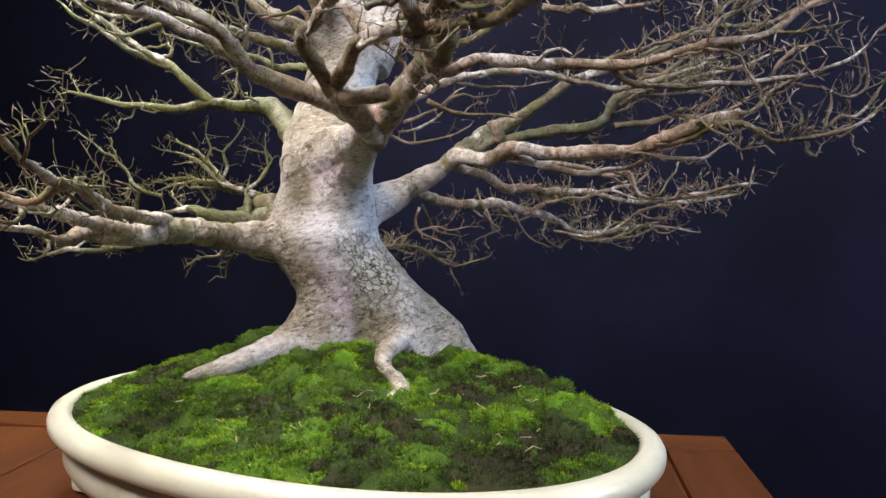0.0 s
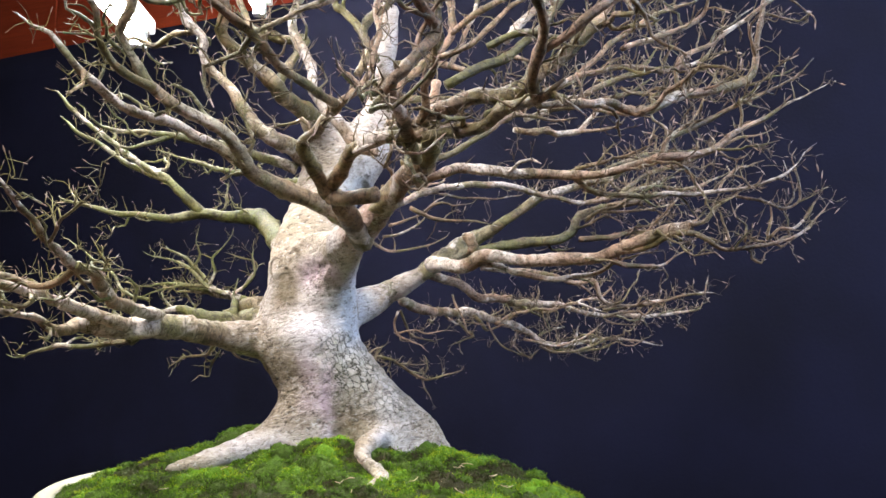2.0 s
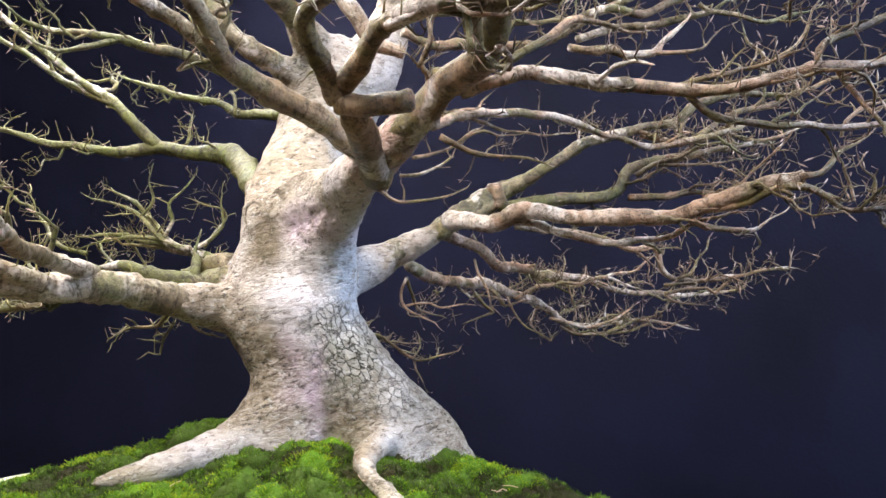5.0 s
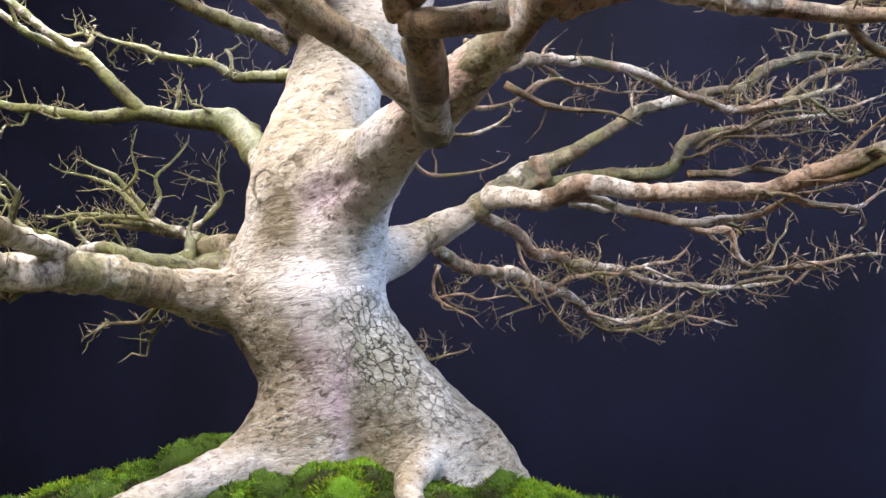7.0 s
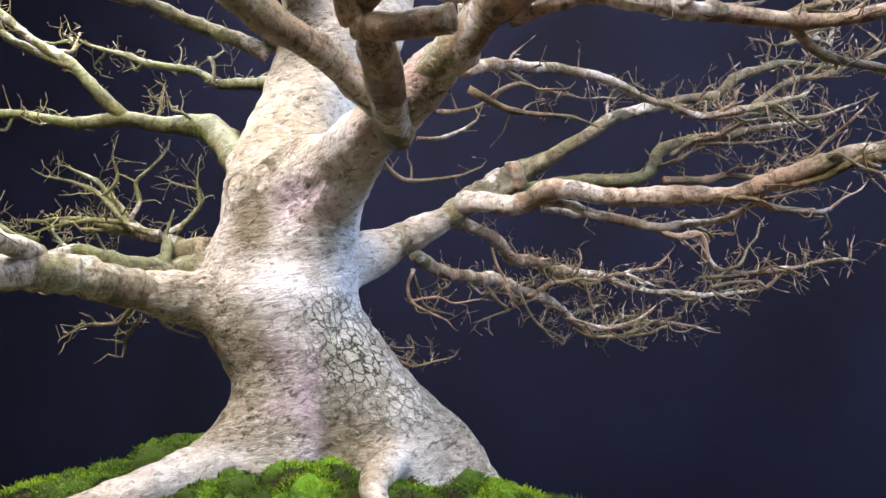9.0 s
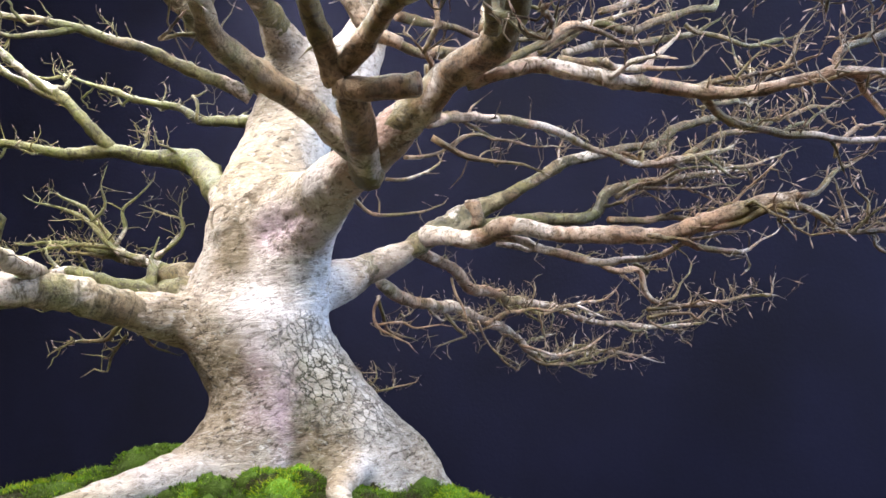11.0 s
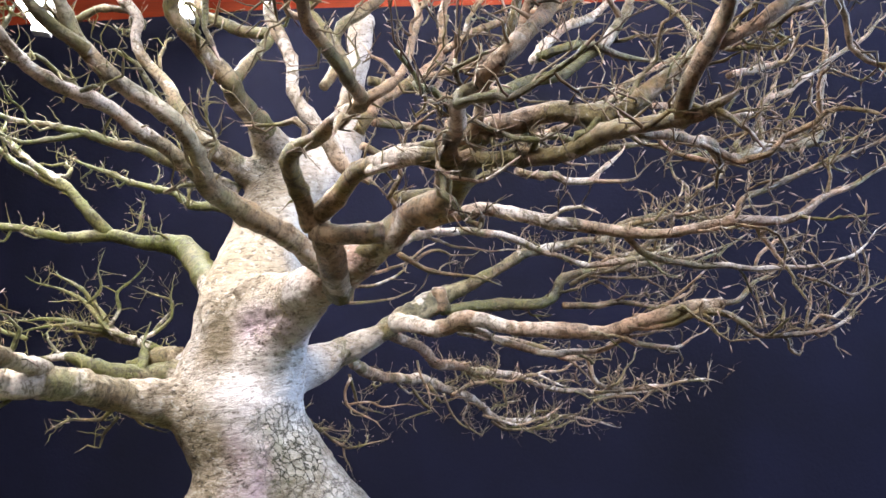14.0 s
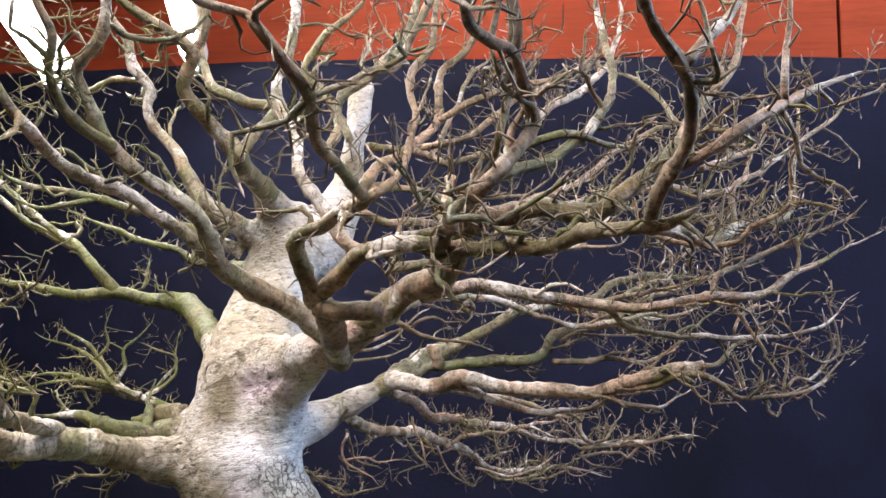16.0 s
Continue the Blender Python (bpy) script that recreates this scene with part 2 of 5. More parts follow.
def moss_material():
    m, nt, b = material("moss")
    v = coords(nt)
    tone = nt.nodes.new("ShaderNodeAttribute")
    tone.attribute_name = "tone"
    geo = nt.nodes.new("ShaderNodeNewGeometry")
    pick = math_node(nt, "ADD", tone.outputs["Fac"], math_node(nt, "MULTIPLY", math_node(nt, "SUBTRACT", geo.outputs["Random Per Island"], 0.5), 0.16))
    pick = math_node(nt, "ADD", pick, math_node(nt, "MULTIPLY", math_node(nt, "SUBTRACT", noise_tex(nt, v, 70, 4, 0.6), 0.5), 0.35))
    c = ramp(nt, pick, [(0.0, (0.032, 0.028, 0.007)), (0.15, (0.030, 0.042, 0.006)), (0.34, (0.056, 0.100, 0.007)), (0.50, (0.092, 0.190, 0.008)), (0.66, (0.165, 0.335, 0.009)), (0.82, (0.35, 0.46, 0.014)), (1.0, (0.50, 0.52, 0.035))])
    nt.links.new(c, b.inputs["Base Color"])
    b.inputs["Roughness"].default_value = 0.75
    b.inputs["Specular IOR Level"].default_value = 0.25
    bump(nt, b, noise_tex(nt, v, 420, 5, 0.8), 1.0, 0.003)
    return m


def glaze_material():
    m, nt, b = material("cream_glaze")
    v = coords(nt)
    c = ramp(nt, noise_tex(nt, v, 9, 4), [(0.35, (0.50, 0.46, 0.34)), (0.6, (0.60, 0.565, 0.45))])
    c = mix(nt, 0.4, c, ramp(nt, noise_tex(nt, v, 120, 5, 0.7), [(0.3, (0.6, 0.5, 0.38)), (0.42, (1, 1, 1))]), "MULTIPLY")
    nt.links.new(c, b.inputs["Base Color"])
    b.inputs["Roughness"].default_value = 0.32
    bump(nt, b, noise_tex(nt, v, 30, 3), 0.15, 0.002)
    return m


def wood_material(name, dark, light, along, scale, rough=0.35):
    m, nt, b = material(name)
    s = [1.0, 1.0, 1.0]
    s["xyz".index(along)] = 0.08
    v = coords(nt, *s)
    info = nt.nodes.new("ShaderNodeObjectInfo")
    add = nt.nodes.new("ShaderNodeVectorMath")
    add.operation = "ADD"
    nt.links.new(v, add.inputs[0])
    nt.links.new(info.outputs["Random"], add.inputs[1])
    v = add.outputs[0]
    g = noise_tex(nt, v, scale, 6, 0.6, 1.2)
    c = ramp(nt, g, [(0.3, dark), (0.5, tuple((a + b2) / 2 for a, b2 in zip(dark, light))), (0.7, light)])
    fine = noise_tex(nt, v, scale * 9, 4, 0.7)
    c = mix(nt, 0.5, c, ramp(nt, fine, [(0.3, (0.55, 0.5, 0.45)), (0.55, (1, 1, 1))]), "MULTIPLY")
    nt.links.new(c, b.inputs["Base Color"])
    b.inputs["Roughness"].default_value = rough
    bump(nt, b, fine, 0.25, 0.001)
    return m


def plain_material(name, c1, c2, scale, rough, height=0.3, dist=0.001):
    m, nt, b = material(name)
    v = coords(nt)
    c = ramp(nt, noise_tex(nt, v, scale, 5, 0.6), [(0.35, c1), (0.65, c2)])
    nt.links.new(c, b.inputs["Base Color"])
    b.inputs["Roughness"].default_value = rough
    bump(nt, b, noise_tex(nt, v, scale * 60, 3), height, dist)
    return m


ROUGH = (  # scaly brown bark
    ((-0.172, 0.85, 1.235), (0.024, 0.07, 0.045)),
    ((-0.150, 0.84, 1.205), (0.030, 0.07, 0.032)),
    ((-0.145, 0.84, 1.170), (0.045, 0.07, 0.012)),
    ((-0.075, 0.81, 1.185), (0.026, 0.06, 0.028)),
    ((-0.160, 0.82, 1.325), (0.018, 0.05, 0.040)),
    ((-0.195, 0.83, 1.262), (0.024, 0.05, 0.040)),
    ((-0.15, 0.90, 1.500), (0.035, 0.08, 0.045)),
    ((0.020, 0.83, 1.165), (0.040, 0.07, 0.030)),
)
BLOTCHES = (  # where the bark changes colour, painted lamp tint on the flank included: place, size, strength, colour
    ((-0.14, 0.87, 1.40), (0.06, 0.12, 0.09), 0.7, (0.36, 0.295, 0.215)),  # cream upper trunk
    ((-0.175, 0.85, 1.225), (0.026, 0.07, 0.060), 0.75, (0.30, 0.235, 0.145)),  # brown flank under the left limb
    ((-0.150, 0.84, 1.180), (0.040, 0.07, 0.022), 0.6, (0.38, 0.31, 0.22)),
    ((-0.128, 0.82, 1.215), (0.012, 0.06, 0.040), 0.85, (0.50, 0.37, 0.47)),  # lilac streaks
    ((-0.100, 0.82, 1.195), (0.014, 0.06, 0.035), 0.85, (0.47, 0.34, 0.46)),
    ((-0.089, 0.81, 1.176), (0.008, 0.05, 0.013), 0.9, (0.19, 0.11, 0.19)),
    ((-0.078, 0.84, 1.295), (0.024, 0.07, 0.060), 0.9, (0.50, 0.55, 0.66)),  # bluish flank, the cool lamp's tint put into the bark colour
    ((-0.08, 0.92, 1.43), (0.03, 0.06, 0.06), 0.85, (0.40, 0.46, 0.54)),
    ((-0.135, 0.83, 1.268), (0.034, 0.06, 0.022), 0.9, (0.60, 0.555, 0.565)),  # whitest belly
    ((-0.115, 0.83, 1.250), (0.022, 0.06, 0.022), 0.9, (0.58, 0.53, 0.55)),
    ((-0.112, 0.82, 1.332), (0.032, 0.05, 0.016), 0.85, (0.60, 0.46, 0.56)),  # lilac under the front limb
    ((0.02, 0.83, 1.15), (0.05, 0.08, 0.040), 0.8, (0.50, 0.52, 0.58)),
    ((-0.072, 0.80, 1.165), (0.020, 0.06, 0.022), 0.7, (0.33, 0.26, 0.155)),
    ((-0.24, 0.755, 1.128), (0.04, 0.05, 0.02), 0.5, (0.40, 0.34, 0.24)),  # root tips
    ((-0.045, 0.71, 1.125), (0.03, 0.06, 0.02), 0.5, (0.40, 0.345, 0.235)),
    ((-0.21, 0.94, 1.415), (0.030, 0.05, 0.030), 0.7, (0.22, 0.19, 0.115)),  # olive where the limbs leave
    ((-0.05, 0.67, 1.37), (0.05, 0.06, 0.03), 0.8, (0.30, 0.165, 0.115)),
    ((0.005, 0.94, 1.365), (0.024, 0.05, 0.020), 0.85, (0.17, 0.135, 0.065)),
)
PLATES = (  # cracked plates: place, size, strength
    ((-0.074, 0.83, 1.222), (0.030, 0.075, 0.034), 1.0),
    ((-0.094, 0.83, 1.248), (0.020, 0.075, 0.018), 0.8),
    ((-0.036, 0.83, 1.192), (0.032, 0.075, 0.020), 0.6),
)
EYE_KNOT = (-0.157, 0.81, 1.322)
BARK = bark_material()
LIMB_BROWN = branch_material("limb_bark", (0.036, 0.024, 0.011), (0.145, 0.094, 0.050), (0.38, 0.262, 0.185), (0.095, 0.083, 0.022), 0.48, 0.595, 0.55)
LIMB_PALE = branch_material("pale_limb_bark", (0.080, 0.054, 0.034), (0.235, 0.175, 0.130), (0.52, 0.435, 0.39), (0.12, 0.110, 0.038), 0.53, 0.52, 0.6)
LIMB_GREEN = branch_material("mossy_limb_bark", (0.034, 0.029, 0.012), (0.098, 0.085, 0.040), (0.28, 0.245, 0.160), (0.085, 0.090, 0.022), 0.46, 0.60, 0.35)
TWIG = twig_material()
BUD = bud_material()
MOSS = moss_material()
GLAZE = glaze_material()
TABLE_WOOD = wood_material("mahogany", (0.050, 0.015, 0.005), (0.135, 0.043, 0.012), "x", 26, 0.3)
TABLE_WOOD_SIDE = wood_material("mahogany_across", (0.050, 0.015, 0.005), (0.135, 0.043, 0.012), "y", 26, 0.3)
FASCIA_WOOD = wood_material("orange_stained_wood", (0.135, 0.0165, 0.006), (0.205, 0.030, 0.0095), "x", 9, 0.7)
FASCIA_WOOD.node_tree.nodes["Principled BSDF"].inputs["Specular IOR Level"].default_value = 0.12  # dull stain
CLOTH = plain_material("navy_cloth", (0.0037, 0.0039, 0.0098), (0.0060, 0.0065, 0.0185), 2.5, 0.85, 0.4)
CLOTH.node_tree.nodes["Principled BSDF"].inputs["Specular IOR Level"].default_value = 0.08
FLOOR_MAT = plain_material("grey_floor", (0.09, 0.085, 0.08), (0.14, 0.13, 0.12), 3, 0.5)
WALL_MAT = plain_material("warm_wall", (0.20, 0.18, 0.16), (0.26, 0.235, 0.205), 2, 0.8)
CEIL_MAT = plain_material("ceiling_paint", (0.30, 0.27, 0.23), (0.36, 0.325, 0.28), 2, 0.8)
METAL_WHITE = plain_material("white_enamel", (0.72, 0.72, 0.70), (0.8, 0.8, 0.78), 8, 0.35, 0.1)
CUT_WOOD = plain_material("cut_wood", (0.55, 0.36, 0.25), (0.68, 0.5, 0.38), 80, 0.7)
GLOW, gnt, gb = material("lamp_glow")
gb.inputs["Base Color"].default_value = (0.9, 0.9, 0.88, 1)
gb.inputs["Emission Color"].default_value = (1.0, 0.98, 0.92, 1)
gb.inputs["Emission Strength"].default_value = 90


# ---- mesh helpers ----
def mesh_object(name, verts, faces, mat, parent=None, label="", smooth=False):
    me = bpy.data.meshes.new(name)
    me.from_pydata([tuple(v) for v in verts], [], faces)
    me.materials.append(mat)
    if smooth:
        me.polygons.foreach_set("use_smooth", [True] * len(me.polygons))
    me.update()
    ob = new(name, me)
    if parent:
        ob.parent = parent
    if label:
        ob["label"] = label
    return ob


def part(name, bm, mat, parent=None, label="", smooth=False):
    me = bpy.data.meshes.new(name)
    bmesh.ops.recalc_face_normals(bm, faces=bm.faces)
    bm.to_mesh(me)
    bm.free()
    me.materials.append(mat)
    if smooth:
        me.polygons.foreach_set("use_smooth", [True] * len(me.polygons))
    ob = new(name, me)
    if parent:
        ob.parent = parent
    if label:
        ob["label"] = label
    return ob


def box_bm(x0, x1, y0, y1, z0, z1, bevel=0.0):
    bm = bmesh.new()
    bmesh.ops.create_cube(bm, size=1)
    for v in bm.verts:
        v.co = Vector((x0 + (v.co.x + 0.5) * (x1 - x0), y0 + (v.co.y + 0.5) * (y1 - y0), z0 + (v.co.z + 0.5) * (z1 - z0)))
    if bevel:
        bmesh.ops.bevel(bm, geom=bm.edges[:], offset=bevel, segments=2, affect="EDGES", profile=0.7)
    return bm


def thing(name, label, category, at=None, group="", kind=""):
    ob = new(name)
    if at is not None:
        ob.matrix_world = at
    return tagged(ob, label, category, group, kind)


def set_along(ob, values):
    """Stores how far along its limb each vertex lies."""
    at = ob.data.attributes.new("along", "FLOAT", "POINT")
    at.data.foreach_set("value", np.array(values, np.float32))


def smooth_path(points, step):
    """Catmull-Rom through control points (x, y, z, r), resampled at about step metres."""
    p = np.array(points, float)
    p = np.vstack([2 * p[0] - p[1], p, 2 * p[-1] - p[-2]])
    p[0, 3], p[-1, 3] = p[1, 3], p[-2, 3]
    out = []
    for i in range(1, len(p) - 2):
        a, b, c, d = p[i - 1:i + 3]
        n = max(2, int(np.linalg.norm(c[:3] - b[:3]) / step))
        for k in range(n):
            t = k / n
            out.append(0.5 * (2 * b + (c - a) * t + (2 * a - 5 * b + 4 * c - d) * t * t + (3 * b - a - 3 * c + d) * t ** 3))
    out.append(p[-2])
    out = np.array(out)
    out[:, 3] = np.maximum(out[:, 3], 0.0004)
    return out


def tube(path, sides, verts, faces, rng=None, rough=0.0, cap=True, along=None):
    """Skins a path of (x, y, z, r) into verts and faces."""
    pts, r = path[:, :3], path[:, 3]
    tang = np.gradient(pts, axis=0)
    tang /= np.linalg.norm(tang, axis=1)[:, None] + 1e-9
    u = np.cross(tang[0], (0.31, 0.52, 0.79))
    u /= np.linalg.norm(u) + 1e-9
    ang = np.arange(sides) * 2 * math.pi / sides
    base = len(verts)
    if along is not None:
        run = np.concatenate([[0], np.cumsum(np.linalg.norm(np.diff(pts, axis=0), axis=1))])
        along.extend(np.repeat(run, sides))
    for i in range(len(pts)):
        u = u - tang[i] * np.dot(u, tang[i])
        u /= np.linalg.norm(u) + 1e-9
        w = np.cross(tang[i], u)
        rr = np.full(sides, r[i])
        if rng is not None and rough:
            rr = rr * (1 + rough * (rng.random(sides) - 0.5))
        verts.extend(pts[i] + rr[:, None] * (np.cos(ang)[:, None] * u + np.sin(ang)[:, None] * w))
    for i in range(len(pts) - 1):
        a, b = base + i * sides, base + (i + 1) * sides
        for k in range(sides):
            k2 = (k + 1) % sides
            faces.append((a + k, a + k2, b + k2, b + k))
    if cap:
        faces.append(tuple(range(base + sides - 1, base - 1, -1)))
        e = base + (len(pts) - 1) * sides
        faces.append(tuple(range(e, e + sides)))


# ---- setting ----
def turned(x, y, z, degrees):
    return pose(x, y, z, 0, 0, degrees)


BACK_TURN = math.degrees(math.atan2(-0.78, 1.92))
BACK = turned(0.04, 1.81, 0, BACK_TURN)  # x runs along the cloth, y behind it

# hung cloth with a soft top edge and shallow folds
bm = bmesh.new()
NX, NZ = 90, 24
grid = []
for i in range(NX + 1):
    col = []
    x = -2.6 + 5.0 * i / NX
    top = 2.14 + 0.018 - 0.016 * ((x - 0.2) / 1.0) ** 2 if abs(x - 0.2) < 2 else 2.095
    for k in range(NZ + 1):
        z = 0.02 + (top - 0.02) * k / NZ
        y = 0.012 * math.sin(x * 5.1 + 0.6 * math.sin(x * 2.3)) * (1 - 0.5 * k / NZ) + 0.004 * noise.noise((x * 3, z * 2, 1.0))
        col.append(bm.verts.new((x, y, z)))
    grid.append(col)
for i in range(NX):
    for k in range(NZ):
        bm.faces.new((grid[i][k], grid[i + 1][k], grid[i + 1][k + 1], grid[i][k + 1]))
cloth = part("backdrop", bm, CLOTH, smooth=True)
cloth.matrix_world = BACK
sol = cloth.modifiers.new("thick", "SOLIDIFY")
sol.thickness, sol.offset = 0.006, 1
tagged(cloth, "dark navy cloth backdrop hung behind the tree", "backdrop", kind="structure")

# orange boards above and behind the cloth
fascia = thing("wall_north", "orange-red stained wooden board wall above the cloth", "wall", BACK, kind="structure")
EDGES = [-3.4, -1.35, 1.05, 3.2]
HEIGHTS = [0.0, 0.6, 1.2, 1.75, 2.05, 2.40, 2.75, 3.05]
for a, b in zip(HEIGHTS, HEIGHTS[1:]):
    for c, d in zip(EDGES, EDGES[1:]):
        part("board", box_bm(c + 0.003, d - 0.003, 0.09, 0.12, a + 0.003, b - 0.003, 0.004), FASCIA_WOOD, fascia)
part("backing", box_bm(-3.6, 3.4, 0.121, 0.16, 0, 3.05), FASCIA_WOOD, fascia)

for name, b in (("floor", (-4, 4, -4, 3.6, -0.1, 0)),):
    tagged(part(name, box_bm(*b), FLOOR_MAT), "plain grey hall floor", "floor", kind="structure")
tagged(part("ceiling", box_bm(-4, 4, -4, 3.6, 3.05, 3.15), CEIL_MAT), "plain pale hall ceiling", "ceiling", kind="structure")
tagged(part("wall_south", box_bm(-4, 4, -4.1, -4, 0, 3.05), WALL_MAT), "plain pale hall wall", "wall", kind="structure")
tagged(part("wall_west", box_bm(-4.1, -4, -4, 3.6, 0, 3.05), WALL_MAT), "plain pale hall wall", "wall", kind="structure")
tagged(part("wall_east", box_bm(4, 4.1, -4, 3.6, 0, 3.05), WALL_MAT), "plain pale hall wall", "wall", kind="structure")

# ---- lamps over the tree, and two added along the cloth ----
for tx, ty, tz, turn in TUBES:
    lampob = thing("tube_lamp", "lit white tube lamp, over the tree or added along the cloth", "lamp", pose(tx, ty, tz, 0, 0, turn), "tube lamps over the tree")
    v, fcs = [], []
    tube(np.array([(0, 0, 0, 0.013), (0, -1.2, 0, 0.013)]), 14, v, fcs)
    mesh_object("tube", v, fcs, GLOW, lampob, "glowing white tube", True)
    part("housing", box_bm(-0.03, 0.03, -1.23, 0.03, 0.018, 0.05, 0.006), METAL_WHITE, lampob)
    for yy in (0.012, -1.212):
        part("end_cap", box_bm(-0.016, 0.016, yy - 0.012, yy + 0.012, -0.016, 0.018, 0.003), METAL_WHITE, lampob)
    for yy in (-0.2, -1.0):
        v, fcs = [], []
        tube(np.array([(0, yy, 0.05, 0.002), (0, yy, 3.05 - tz, 0.002)]), 6, v, fcs)
        mesh_object("hanger", v, fcs, METAL_WHITE, lampob)

# ---- table ----
TZ = 1.02
table = thing("display_table", "dark red mahogany display table with framed top", "table", turned(0.33, 0.895, 0, -7.1))
TW, TD = 1.0, 0.80  # local x from 0 to -TW, local y from 0 to -TD
part("back_rail", box_bm(-TW, 0, -0.055, 0, TZ - 0.03, TZ, 0.003), TABLE_WOOD, table)
part("front_rail", box_bm(-TW, 0, -TD, -TD + 0.055, TZ - 0.03, TZ, 0.003), TABLE_WOOD, table)
part("side_rail", box_bm(-0.075, 0, -TD + 0.0555, -0.0555, TZ - 0.03, TZ, 0.003), TABLE_WOOD_SIDE, table)
part("side_rail", box_bm(-TW, -TW + 0.075, -TD + 0.0555, -0.0555, TZ - 0.03, TZ, 0.003), TABLE_WOOD_SIDE, table)
PW = (TW - 0.15) / 5
for i in range(5):
    part("plank", box_bm(-0.0755 - (i + 1) * PW + 0.001, -0.0755 - i * PW - 0.001, -TD + 0.0565, -0.0565, TZ - 0.026, TZ - 0.003, 0.002), TABLE_WOOD_SIDE, table)
for y0, y1 in ((-0.10, -0.08), (-TD + 0.08, -TD + 0.10)):
    part("apron", box_bm(-TW + 0.09, -0.09, y0, y1, TZ - 0.13, TZ - 0.031), TABLE_WOOD, table)
for x0, x1 in ((-0.10, -0.08), (-TW + 0.08, -TW + 0.10)):
    part("apron", box_bm(x0, x1, -TD + 0.101, -0.101, TZ - 0.13, TZ - 0.031), TABLE_WOOD_SIDE, table)
for x in (-0.105, -TW + 0.055):
    for y in (-0.105, -TD + 0.055):
        part("leg", box_bm(x, x + 0.05, y, y + 0.05, 0, TZ - 0.031, 0.004), TABLE_WOOD, table)

# ---- pot ----
PCX, PCY, PTURN, PA, PB = -0.101, 0.7125, -29.6, 0.3005, 0.197
POT = turned(PCX, PCY, TZ, PTURN)
RIM = 1.1047 - TZ


def oval(a, n, power=2.15):
    c, s = math.cos(a), math.sin(a)
    k = (abs(c / 1.0) ** power + abs(s) ** power) ** (-1 / power)
    return c * k, s * k


def lathe(name, profile, parent, label=""):
    """An oval turned shape; the profile lists how far inside the outer oval, and the height."""
    n = 120
    v, fcs = [], []
    for inset, z in profile:
        for k in range(n):
            cx, cy = oval(2 * math.pi * k / n, n)
            v.append((cx * (PA - inset), cy * (PB - inset), z))
    m = len(profile)
    for i in range(m - 1):
        for k in range(n):
            k2 = (k + 1) % n
            fcs.append((i * n + k, i * n + k2, (i + 1) * n + k2, (i + 1) * n + k))
    return mesh_object(name, v, fcs, GLAZE, parent, label, True)


pot = thing("bonsai_pot", "shallow oval cream glazed ceramic pot on the table", "pot", POT)
R0 = RIM
lathe("rim", [(0.024, R0 - 0.014), (0.021, R0 - 0.004), (0.017, R0 - 0.0005), (0.009, R0 - 0.0015), (0.003, R0 - 0.005), (0.0005, R0 - 0.010), (0.001, R0 - 0.016), (0.004, R0 - 0.020), (0.010, R0 - 0.022), (0.017, R0 - 0.021)], pot, "rolled cream rim")
lathe("body", [(0.017, R0 - 0.0205), (0.023, R0 - 0.026), (0.022, R0 - 0.030), (0.0145, R0 - 0.034), (0.0125, R0 - 0.039), (0.013, R0 - 0.048), (0.017, R0 - 0.056), (0.024, R0 - 0.062), (0.031, R0 - 0.0655), (0.034, R0 - 0.0665), (0.19, R0 - 0.0665)], pot)
lathe("inner_wall", [(0.022, R0 - 0.014), (0.034, R0 - 0.03), (0.05, R0 - 0.055), (0.20, R0 - 0.058)], pot)
for fx in (-0.19, 0.19):
    for fy in (-0.095, 0.095):
        part("foot", box_bm(fx - 0.035, fx + 0.035, fy - 0.02, fy + 0.02, 0.0, R0 - 0.065, 0.005), GLAZE, pot)

# ---- moss mound ----
TRUNK_X, TRUNK_Y = -0.055, 0.84


def inside_rim(x, y):
    """0 in the middle of the pot, 1 at the rim's inner edge."""
    t = radians(-PTURN)
    lx, ly = x - PCX, y - PCY
    lx, ly = lx * math.cos(t) - ly * math.sin(t), lx * math.sin(t) + ly * math.cos(t)
    return (abs(lx / (PA - 0.018)) ** 2.15 + abs(ly / (PB - 0.018)) ** 2.15) ** (1 / 2.15)


def mound_height(x, y):
    """World height of the moss at a world place inside the rim, and how near the rim that is."""
    edge = inside_rim(x, y)
    lo, hi = 1.0, 60.0
    for i in range(14):
        mid = math.sqrt(lo * hi)
        if inside_rim(TRUNK_X + (x - TRUNK_X) * mid, TRUNK_Y + (y - TRUNK_Y) * mid) < 1:
            lo = mid
        else:
            hi = mid
    up = 1 - 1 / lo
    hump = 0.018 * math.exp(-((x + 0.152) / 0.147) ** 2 - ((y - 0.877) / 0.080) ** 2)
    hump += 0.0085 * math.exp(-((x - 0.0875) ** 2 + (y - 0.814) ** 2) / 0.079 ** 2)
    hump += 0.011 * math.exp(-((x + 0.078) / 0.035) ** 2 - ((y - 0.80) / 0.04) ** 2)
    fall = min(1.0, max(0.0, (1 - edge) / 0.09))
    t = radians(PTURN)
    across = (y - PCY) * math.cos(t) - (x - PCX) * math.sin(t)
    hump += 0.016 * min(1.0, max(0.0, (1 - edge) / 0.10)) ** 0.6 * min(1.0, max(0.0, 0.35 + across / PB)) * (1 - 0.75 * up)
    lump = 0.007 * noise.noise((x * 22, y * 22, 3.0)) + 0.004 * noise.noise((x * 55, y * 55, 7.0))
    return 1.0955 + 0.0253 * up ** 0.484 + hump * min(1.0, up * 4) + lump * fall, edge


def store_tone(ob, values):
    """Stores how bright and yellow the moss is at each vertex, painted shade at the roots included."""
    at = ob.data.attributes.new("tone", "FLOAT", "POINT")
    at.data.foreach_set("value", np.array(values, np.float32))


